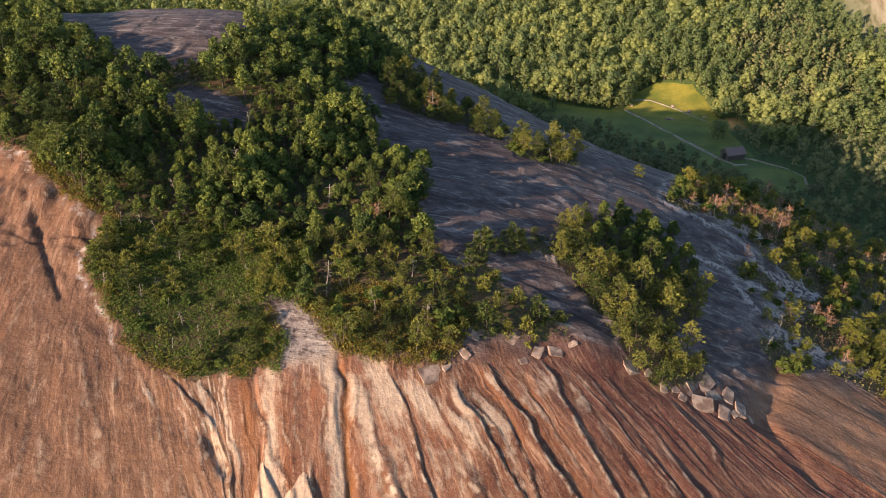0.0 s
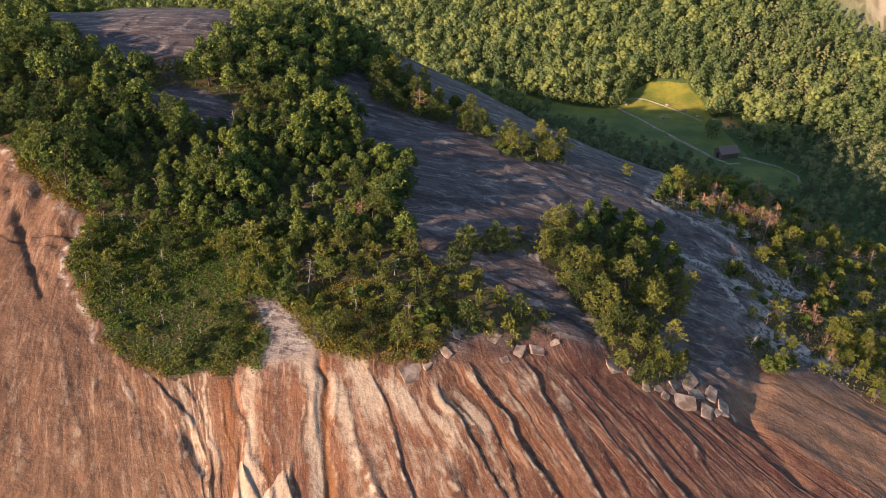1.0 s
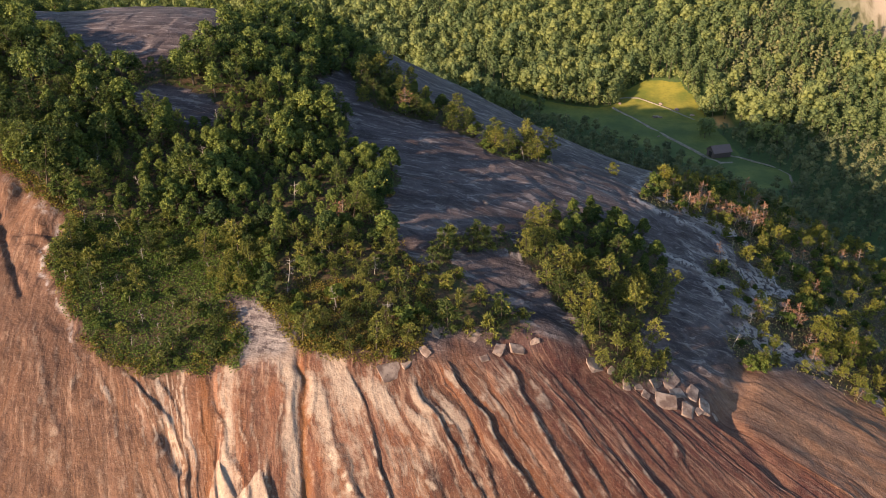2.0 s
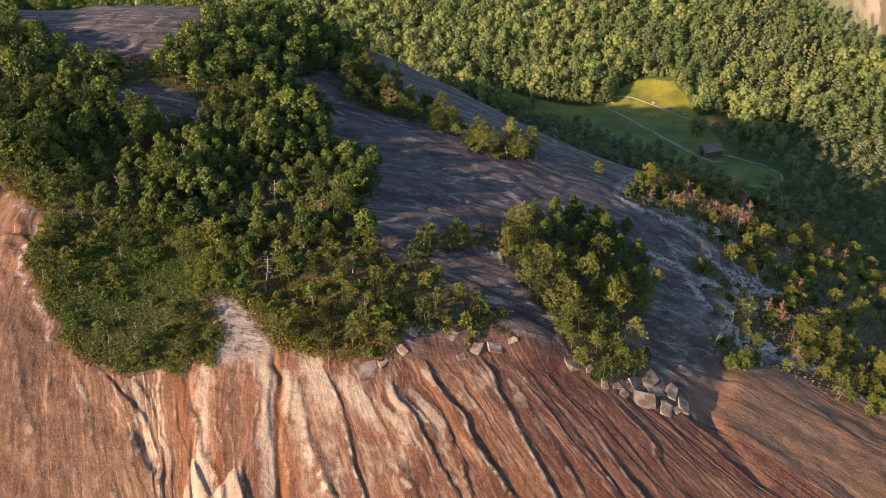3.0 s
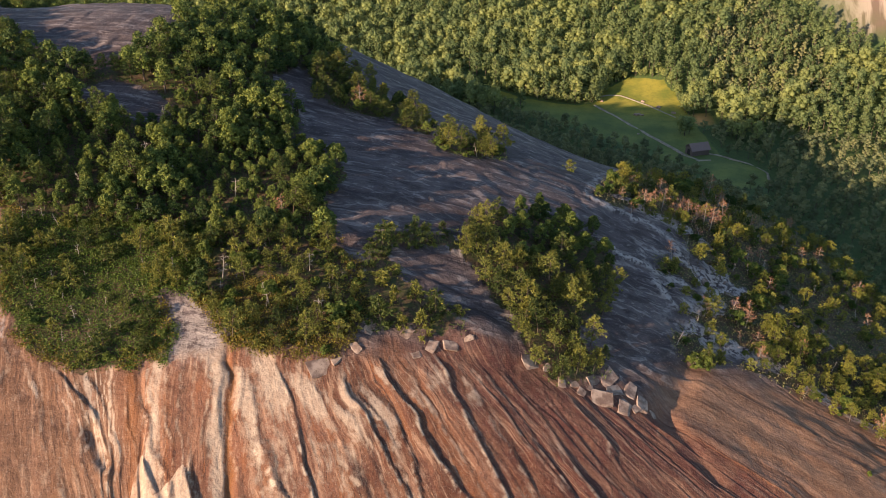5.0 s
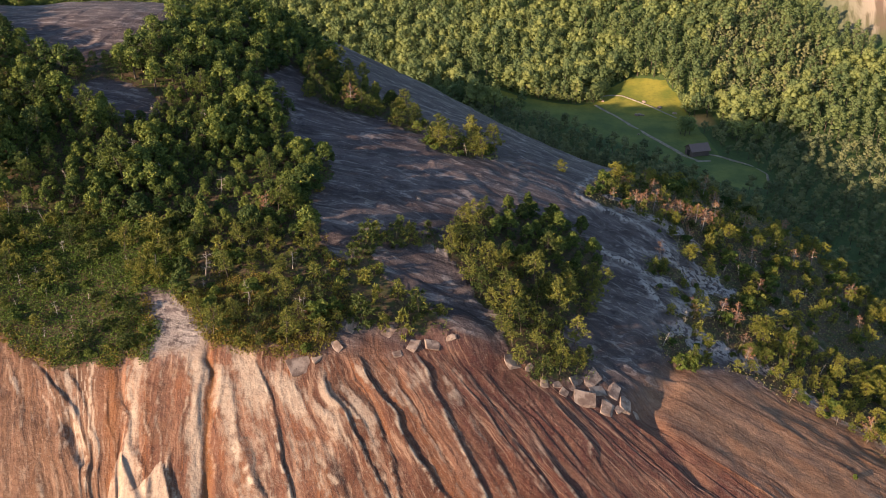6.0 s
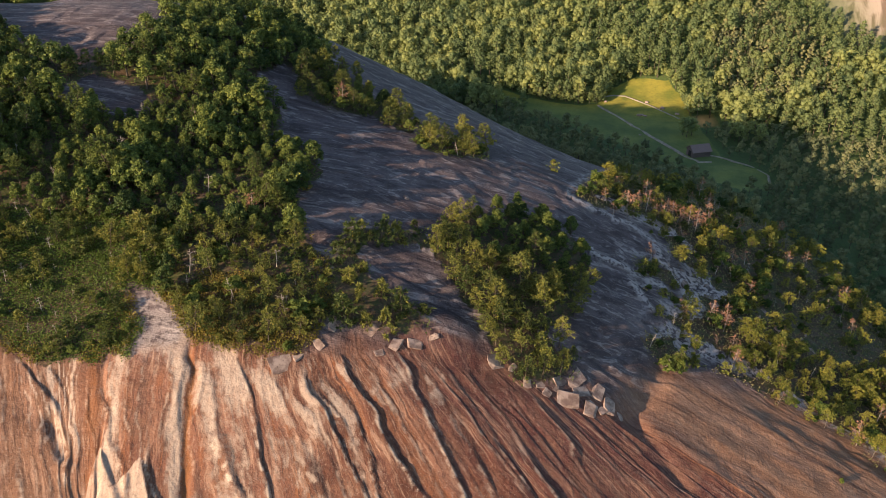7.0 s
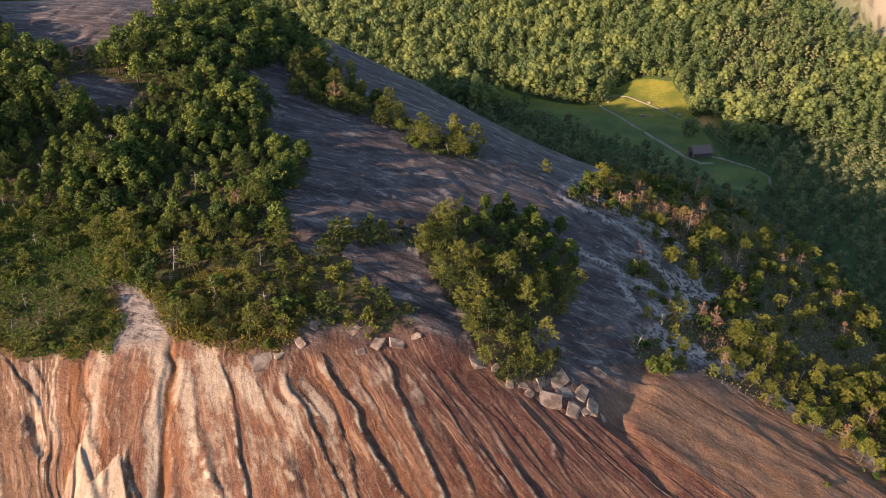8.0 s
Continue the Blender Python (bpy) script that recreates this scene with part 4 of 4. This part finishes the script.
for kind in (OAKS, PINES, WOOD_PINES, SCRUB_PINES, SAPLINGS, DEAD, SNAGS, SHRUBS):
    clean(kind)


# ---- growth that nobody could count ----
def cover_stuff(name, label, material, places, seed, size, tall, per):
    """Low leaves over the ground, one mesh."""
    r = rng(seed)
    p = np.repeat(np.array(places), per, 0)
    p = p + r.normal(size=p.shape) * 0.45
    z = height(p[:, 0], p[:, 1])
    c = np.column_stack([p, z + tall * r.uniform(0.0, 1.0, len(p)) ** 1.3])
    n = unit(r, len(c)) * 0.8 + np.array([0, 0, 0.7])
    n /= np.linalg.norm(n, axis=1, keepdims=True)
    return tagged(new(name, mesh_of(name, *cards(r, c, n, size * r.uniform(0.6, 1.4, len(c))), material)), label, "undergrowth", kind="stuff")


fern = sprinkle(40, [(-78, 152), (-72, 134), (-56, 116), (-28, 116), (-28, 152)], 0.62, 30000, lambda x, y: low_wood(x, y) & (inside(WOOD, x, y) + 1.5 * rough(x / 2.5, y / 2.5, 67, 2) > 0.4))
cover_stuff("undergrowth", "thick bright green low growth over thin soil", M_FERN, fern, 41, 0.26, 1.0, 38)
floor = sprinkle(42, WOOD, 1.25, 90000, lambda x, y: ~low_wood(x, y) & ~(pine_belt(x, y) & (rough(x / 4, y / 4, 94) > -0.1)) & (y < 200) & (inside(GAP, x, y) < 0))
cover_stuff("forest_floor_growth", "dark green low growth under the trees", M_FERN, floor, 43, 0.30, 0.6, 18)
scr = sprinkle(44, SCRUB, 1.15, 90000, lambda x, y: (x < 160) & (y < 270) & (soil_cover(x, y) > -0.5))
cover_stuff("scrub_growth", "olive scrub between pale rocks below the slab", M_SCRUB_GROWTH, scr, 45, 0.32, 0.9, 13)
for i, poly in enumerate((CLUMP, TAIL, STRIP, ISLAND, LEDGE)):
    cover_stuff("low_growth", "low green growth on a soil island", M_SHRUB, sprinkle(46 + i, poly, 1.5, 3000), 50 + i, 0.28, 0.6, 18)
rim = sprinkle(56, [(-95, 112), (8, 112), (8, 168), (-95, 168)], 0.6, 60000, lambda x, y: (inside(WOOD, x, y) < 2.6) & (inside(WOOD, x, y) > -0.3) & (y < 165) & (x < 6) & (rough(x / 4, y / 4, 91) > -0.2))
rim += sprinkle(58, [(-28, 117), (8, 117), (8, 136), (-28, 136)], 0.6, 9000, lambda x, y: (inside(WOOD, x, y) > 0) & (rough(x / 4, y / 4, 92) > -0.25))
cover_stuff("dry_grass", "dry yellow-brown grass along the rim of the wood", M_GRASS, rim, 57, 0.26, 0.95, 30)


# ---- far woods ----
def woods(name, label, seed, places, kinds, lo, hi, leaves=M_HAZE_WOODS, pines=None):
    """Many far trees joined into one mesh of trunks and one of crowns, under one thing."""
    r = rng(seed)
    root = tagged(new(name), label, "forest", kind="stuff")
    x, y = np.array([p[0] for p in places]), np.array([p[1] for p in places])
    z = land(x, y)
    stand_of = rough(x / 38, y / 38, 87, 2)
    for piece, material in ((0, M_BARK), (1, leaves)):
        rr = rng(seed + 7)
        out, tone = [], []
        for i in range(len(x)):
            pick = int(rr.integers(len(kinds)))
            dark = pines is not None and (stand_of[i] > 0.35 or rr.uniform() < 0.10)
            v, f = (pines[pick % len(pines)] if dark else kinds[pick])[piece]
            a, s = rr.uniform(0, 6.28), rr.uniform(lo, hi)
            ca, sa = math.cos(a) * s, math.sin(a) * s
            w = np.column_stack([v[:, 0] * ca - v[:, 1] * sa + x[i], v[:, 0] * sa + v[:, 1] * ca + y[i], v[:, 2] * s * rr.uniform(0.85, 1.15) + z[i] - 0.3])
            out.append((w, f))
            tone.append(np.full(len(v), rr.uniform(0.0, 0.3) if dark else rr.uniform(0.0, 1.0)))
        part(("trunks", "crowns")[piece], mesh_of(name, *merged(out), material, dict(tone=np.concatenate(tone)), smooth=True), root)
    return root


def far_tree(seed, h, w, lobes, per, leaf, core=1.0, tight=1.0):
    """A tall forest tree, with a plain pole for its trunk."""
    r = rng(seed + 900)
    ball, tris = BALL, BALL_TRIS
    pieces, at, out, size = [], [], [], []
    for i in range(lobes):
        f = (i + 0.5) / lobes
        ang = i * 2.4 + r.uniform(-0.7, 0.7)
        reach = 0.5 * w * (1 - 0.8 * f ** 2.2) * r.uniform(0.35, 0.85)
        c = np.array([math.cos(ang) * reach, math.sin(ang) * reach, h * (0.28 + 0.66 * f ** 0.75) + r.normal() * 0.03 * h])
        rad = w * tight * r.uniform(0.18, 0.30)
        pieces.append((c + ball * rad * core * r.uniform(0.68, 1.12, (len(ball), 1)) * np.array([1, 1, 0.85]), tris))
        way = unit(r, per)
        way[:, 2] = np.where(way[:, 2] < -0.3, -way[:, 2], way[:, 2])
        at.append(c + way * rad * r.uniform(0.6, 1.25, (per, 1)) * np.array([1, 1, 0.85]))
        out.append(way * 0.5 + unit(r, per) * 0.9)
        size.append(leaf * r.uniform(0.5, 1.1, per))
    out = np.concatenate(out)
    out /= np.linalg.norm(out, axis=1, keepdims=True)
    pieces.append(cards(r, np.concatenate(at), out, np.concatenate(size)))
    crown = merged(pieces)
    return tube([(0, 0, -0.5), (0, 0, h * 0.5), (0, 0, h * 0.85)], (0.28, 0.2, 0.06), 4), crown


FAR_KINDS = [far_tree(500 + i, h, w, n, 30, 0.80, 0.72) for i, (h, w, n) in enumerate(((13, 9.2, 12), (15, 9.6, 13), (12, 8.0, 11), (16, 8.4, 13), (13, 10.2, 14)))]
LOW_KINDS = [far_tree(580 + i, h, w, 8, 16, 1.0, 0.75) for i, (h, w) in enumerate(((13, 9.0), (15, 9.6), (11, 8.4), (14, 8.0)))]
FAR_PINES = [far_tree(520 + i, 16, 6.0, 14, 22, 0.7, 0.75) for i in range(2)]


def open_land(x, y):
    """Where far woods may stand."""
    free = (inside(MEADOW, x, y) < -1.5) & (inside(PADDOCK, x, y) < -3) & (inside(CLIFF, x, y) < -5) & ((inside(CLIFF, x, y) < -15) | (y > 540))
    free &= ~((x > 152) & (x < 172) & (y > 414) & (y < 434))
    return free


PINE_STAND = [(214, 545), (180, 505), (173, 470), (180, 442), (212, 432), (236, 438), (243, 478), (236, 512)]
hill = sprinkle(60, [(-135, 440), (60, 440), (160, 380), (320, 310), (370, 540), (310, 630), (-40, 640), (-330, 670), (-330, 560), (-240, 540)], 5.4, 46000,
                lambda x, y: open_land(x, y) & (valley(x, y) < 168 - 0.205 * y) & ((x > -110) | (y > 540)) & ((inside(PINE_STAND, x, y) < 0) | ((x * 3.7 + y * 1.9) % 1 < 0.12)) & ((valley(x, y) > 1.6 - 0.03 * np.clip(x - 150, 0, 400)) | (y > 430)) & (dome(x, y) < valley(x, y) + 2))
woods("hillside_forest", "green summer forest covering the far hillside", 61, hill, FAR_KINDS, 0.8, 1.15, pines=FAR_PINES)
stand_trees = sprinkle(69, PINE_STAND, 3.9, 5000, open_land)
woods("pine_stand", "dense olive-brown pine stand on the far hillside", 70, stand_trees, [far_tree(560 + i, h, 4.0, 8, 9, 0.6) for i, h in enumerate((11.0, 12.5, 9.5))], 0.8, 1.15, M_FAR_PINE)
low = sprinkle(62, [(-60, 480), (20, 370), (60, 300), (110, 268), (150, 240), (200, 150), (300, 120), (330, 300), (230, 420), (60, 490)], 4.6, 26000,
               lambda x, y: open_land(x, y) & (valley(x, y) <= 1.6 - 0.03 * np.clip(x - 150, 0, 400)) & (dome(x, y) < valley(x, y) + 34) & ((x > 165) | (y > 255)))
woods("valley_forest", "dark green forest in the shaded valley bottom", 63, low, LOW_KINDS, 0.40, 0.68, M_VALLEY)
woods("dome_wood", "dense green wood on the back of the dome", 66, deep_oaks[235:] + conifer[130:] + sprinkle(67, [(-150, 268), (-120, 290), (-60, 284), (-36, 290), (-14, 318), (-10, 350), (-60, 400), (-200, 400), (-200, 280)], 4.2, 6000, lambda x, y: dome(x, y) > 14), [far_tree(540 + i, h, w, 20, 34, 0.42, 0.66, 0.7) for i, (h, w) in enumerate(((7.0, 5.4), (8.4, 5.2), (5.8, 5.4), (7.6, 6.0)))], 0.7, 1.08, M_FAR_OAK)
woods("field_edge_trees", "large dark trees beside the meadow and barn", 64, [(147, 407), (150, 409), (145.5, 410), (148.5, 412), (170, 407), (175, 411), (173, 402), (179, 406), (184, 401), (181, 396), (187, 394)], FAR_KINDS, 0.65, 0.85)
edge = []
for (ax, ay), (bx, by) in zip(MEADOW[9:], MEADOW[10:] + MEADOW[:1]):
    n = max(2, int(math.hypot(bx - ax, by - ay) / 3.2))
    edge += [(ax + (bx - ax) * i / n + 1.6 * (by - ay < 0) + random.uniform(-0.8, 0.8), ay + (by - ay) * i / n + 2.2 + random.uniform(-0.8, 0.8)) for i in range(n)]
woods("meadow_edge_thicket", "bushy green thicket along the far edge of the meadow", 68, edge, FAR_KINDS, 0.32, 0.62)


# ---- boulders at the lip of the face ----
def boulder(seed, x, y, sx, sy, sz, turn, label="pale angular granite boulder at the lip of the face"):
    r = rng(seed)
    bm = bmesh.new()
    for corner in itertools.product((-1, 1), repeat=3):
        q = np.array(corner) * r.uniform(0.45, 1.0, 3)
        bm.verts.new((q[0] * sx, q[1] * sy, q[2] * sz))
    for q in unit(r, 7):
        bm.verts.new((q[0] * sx * 1.12, q[1] * sy * 1.12, q[2] * sz))
    hull = bmesh.ops.convex_hull(bm, input=bm.verts)
    bmesh.ops.delete(bm, geom=[g for g in hull["geom_interior"] if isinstance(g, bmesh.types.BMVert)], context="VERTS")
    bmesh.ops.dissolve_limit(bm, angle_limit=radians(14), verts=bm.verts, edges=bm.edges)
    bmesh.ops.bevel(bm, geom=bm.edges[:], offset=0.12 * min(sx, sy, sz), segments=1, affect="EDGES", profile=0.5)
    bmesh.ops.triangulate(bm, faces=bm.faces)
    bmesh.ops.subdivide_edges(bm, edges=[e for e in bm.edges if e.calc_length() > 0.5], cuts=1)
    bmesh.ops.triangulate(bm, faces=bm.faces)
    for v in bm.verts:
        v.co += v.co.normalized() * 0.14 * noise.noise(v.co * 1.3 + Vector((seed, 0, 0)))
    me = bpy.data.meshes.new("boulder")
    bm.to_mesh(me)
    bm.free()
    me.materials.append(M_BOULDER)
    ob = new("boulder", me)
    z = float(height([x], [y])[0])
    hx, hy = height([x + 1.5, x - 1.5, x, x], [y, y, y + 1.5, y - 1.5])[[0, 2]] - height([x + 1.5, x - 1.5, x, x], [y, y, y + 1.5, y - 1.5])[[1, 3]]
    lie = Vector((-hx / 3, -hy / 3, 1)).to_track_quat("Z", "Y").to_matrix().to_4x4()
    ob.matrix_basis = Matrix.Translation((x, y, z - sz * 0.05)) @ lie @ pose(0, 0, 0, r.normal() * 5, r.normal() * 5, turn)
    return tagged(ob, label, "boulder", "boulders at the lip")


LIP = ((-2.2, 118.6, 3.2, 2.0, 0.8, 10), (0.6, 120.6, 1.4, 0.9, 0.5, 30), (4.2, 123.3, 1.0, 1.7, 0.7, 20), (8.1, 130.3, 2.6, 1.3, 0.6, 5), (15.3, 124.6, 1.2, 0.9, 0.5, -10),
       (18.3, 127.1, 1.9, 1.4, 0.7, 30), (21.9, 128.3, 2.1, 1.4, 0.7, -20), (25.5, 130.0, 1.3, 0.8, 0.45, 12), (38.4, 130.8, 3.2, 1.9, 0.7, -15), (41.4, 130.2, 2.0, 1.4, 0.6, 10),
       (44.0, 128.6, 2.0, 1.3, 0.7, 40), (46.7, 129.0, 1.3, 1.1, 0.6, -30), (48.2, 127.9, 1.3, 1.2, 0.6, 15), (49.7, 129.6, 1.4, 1.1, 0.6, -50))
LIP_EAST = ((52.4, 128.0, 2.9, 2.2, 0.9, -40), (57.0, 127.7, 2.4, 2.1, 0.9, 35), (61.2, 130.1, 2.3, 1.7, 0.8, 25), (59.6, 128.4, 1.3, 1.0, 0.6, -10), (55.6, 131.0, 2.4, 1.4, 0.6, -25),
            (59.2, 132.2, 2.6, 1.5, 0.6, 15), (54.8, 133.4, 2.8, 1.8, 0.6, 8), (51.0, 131.6, 2.0, 1.3, 0.6, -12), (63.6, 129.2, 1.2, 0.9, 0.5, 35), (6.4, 127.6, 1.8, 1.2, 0.5, 40), (10.8, 132.0, 1.6, 1.0, 0.5, -15), (13.6, 128.6, 2.0, 1.3, 0.5, 20), (-44, 120, 1.0, 0.9, 0.7, 0))
for i, (x, y, sx, sy, sz, turn) in enumerate(LIP + LIP_EAST):
    boulder(700 + i, x, y, sx * 0.9, sy * 0.9, sz * 0.62, turn)
boulder(740, 17.2, 170.4, 0.9, 0.7, 0.6, 20, "small pale boulder alone on the bare slab")
for i, (x, y) in enumerate(sprinkle(65, [(80, 196), (84, 186), (96, 182), (110, 182.5), (124, 178), (120, 168), (104, 165), (95, 175), (84, 179)], 3.2, 500)):
    r = rng(760 + i)
    boulder(760 + i, x, y, r.uniform(0.8, 2.0), r.uniform(0.7, 1.3), r.uniform(0.4, 0.8), r.uniform(0, 180), "low pale granite outcrop among the scrub")


# ---- meadow: tracks, barn, stones ----
def ribbon(name, points, width, material, label):
    pts = np.array(points, float)
    n = 24 * (len(pts) - 1)
    f = np.linspace(0, len(pts) - 1, n)
    c = np.column_stack([np.interp(f, np.arange(len(pts)), pts[:, a]) for a in range(2)])
    c = c + 0.25 * np.column_stack([rough(f * 3, f * 0, 95), rough(f * 3, f * 0 + 4, 96)])
    d = np.gradient(c, axis=0)
    d /= np.linalg.norm(d, axis=1, keepdims=True)
    side = np.column_stack([-d[:, 1], d[:, 0]]) * width * 0.5
    rows_of = []
    for k in (-1.0, -0.6, 0.6, 1.0):
        q = c + side * k
        rows_of.append(np.column_stack([q, land(q[:, 0], q[:, 1]) + (0.4 if abs(k) < 0.9 else -0.2)]))
    v = np.concatenate(rows_of)
    return tagged(new(name, mesh_of(name, v, grid_faces(n, 4)[:, ::-1], material, smooth=True)), label, "track", kind="structure")


ribbon("track", [(106.5, 454), (119, 429), (129, 407), (138, 388), (142, 379), (146, 374), (152, 374)], 2.0, M_TRACK, "pale gravel track across the green meadow")
ribbon("footpath", [(110, 466), (117, 468), (124, 466), (137, 451), (149, 433)], 1.1, M_TRACK, "narrow worn footpath across the meadow")
ribbon("lane", [(151, 384), (160.3, 379.5), (170, 371), (175.5, 360), (172, 345)], 1.3, M_TRACK, "narrow lane along the edge of the paddock")


def box(bm, x0, x1, y0, y1, z0, z1):
    m = Matrix.Translation(((x0 + x1) / 2, (y0 + y1) / 2, (z0 + z1) / 2)) @ Matrix.Diagonal((x1 - x0, y1 - y0, z1 - z0, 1))
    bmesh.ops.create_cube(bm, size=1, matrix=m)


def bm_part(name, bm, material, parent, label=""):
    me = bpy.data.meshes.new(name)
    bm.to_mesh(me)
    bm.free()
    me.materials.append(material)
    return part(name, me, parent, label)


def barn(x, y, turn):
    """A small old timber barn: long 9.6, wide 7.4, with a steep board roof."""
    root = new("barn")
    long, wide, eave, ridge = 4.8, 3.2, 3.0, 5.4
    for sy in (-1, 1):
        bm = bmesh.new()
        box(bm, -long, long, sy * (wide - 0.09) - 0.03, sy * (wide - 0.09) + 0.03, -0.6, eave)
        wall = bm_part("side_wall", bm, M_BOARD, root)
        for i in range(24):
            x0 = -long + i * 0.4
            bm = bmesh.new()
            box(bm, x0 + 0.02, x0 + 0.38, sy * wide - 0.05, sy * wide + 0.05 + 0.02 * (i % 2), -0.6, eave)
            bm_part("board", bm, M_BOARD, wall)
    for sx in (-1, 1):
        bm = bmesh.new()
        prof = [(-wide, -0.6), (wide, -0.6), (wide, eave), (0, ridge - 0.15), (-wide, eave)]
        a = [bm.verts.new((sx * long - 0.06, p[0], p[1])) for p in prof]
        b = [bm.verts.new((sx * long + 0.06, p[0], p[1])) for p in prof]
        bm.faces.new(a[::-1]), bm.faces.new(b)
        for i in range(5):
            bm.faces.new((a[i], a[(i + 1) % 5], b[(i + 1) % 5], b[i]))
        gable = bm_part("gable_wall", bm, M_BOARD, root)
        # solid dark panel on the closed gable, doorway shade put into its colour
        bm = bmesh.new()
        box(bm, sx * long + 0.05 * sx - 0.06, sx * long + 0.05 * sx + 0.06, -1.2, 1.2, -0.5, 2.4)
        bm_part("barn_door", bm, M_DARK, gable, "dark panel with the shade of an open barn doorway in its colour")
    pitch = math.atan2(ridge - eave, wide)
    run = math.hypot(ridge - eave, wide) + 0.9
    for sy in (-1, 1):
        m = Matrix.Translation((0, 0, ridge)) @ Matrix.Rotation(0 if sy > 0 else math.pi, 4, "Z") @ Matrix.Rotation(-pitch, 4, "X")
        bm = bmesh.new()
        box(bm, -long - 0.55, long + 0.55, 0, run - 0.05, -0.10, -0.03)
        bmesh.ops.transform(bm, matrix=m, verts=bm.verts)
        roof = bm_part("roof", bm, M_ROOF, root, "greyish brown shingle roof slope")
        for i in range(14):
            bm = bmesh.new()
            box(bm, -long - 0.6, long + 0.6, run * i / 14 - 0.04, run * (i + 1) / 14, -0.025 + 0.02 * (i % 2), 0.05 + 0.02 * (i % 2))
            bmesh.ops.transform(bm, matrix=m, verts=bm.verts)
            bm_part("shingle_course", bm, M_ROOF, roof)
    root.matrix_basis = pose(x, y, float(land(np.array([x]), np.array([y]))[0]) + 0.4, 0, 0, turn)
    return tagged(root, "old weathered timber barn with a shingle roof by the meadow", "barn")


M_ROOF = wood_material("roof_shingles", (0.13, 0.088, 0.078), (0.29, 0.21, 0.185))
M_DARK = wood_material("doorway_shade", (0.02, 0.016, 0.014), (0.05, 0.04, 0.035))
barn(147.5, 383.5, 16)
for i, (x, y, s) in enumerate(((127.4, 438, 1.3), (129.4, 438.8, 1.1), (130.8, 437.4, 0.9), (135.1, 456.9, 1.1), (142.2, 448, 1.2), (148.9, 439.6, 1.1), (123, 410, 0.7), (111.8, 460, 1.0))):
    boulder(720 + i, x, y, s * 1.2, s, s * 0.8, 40 * i, "pale stone lying in the meadow grass")
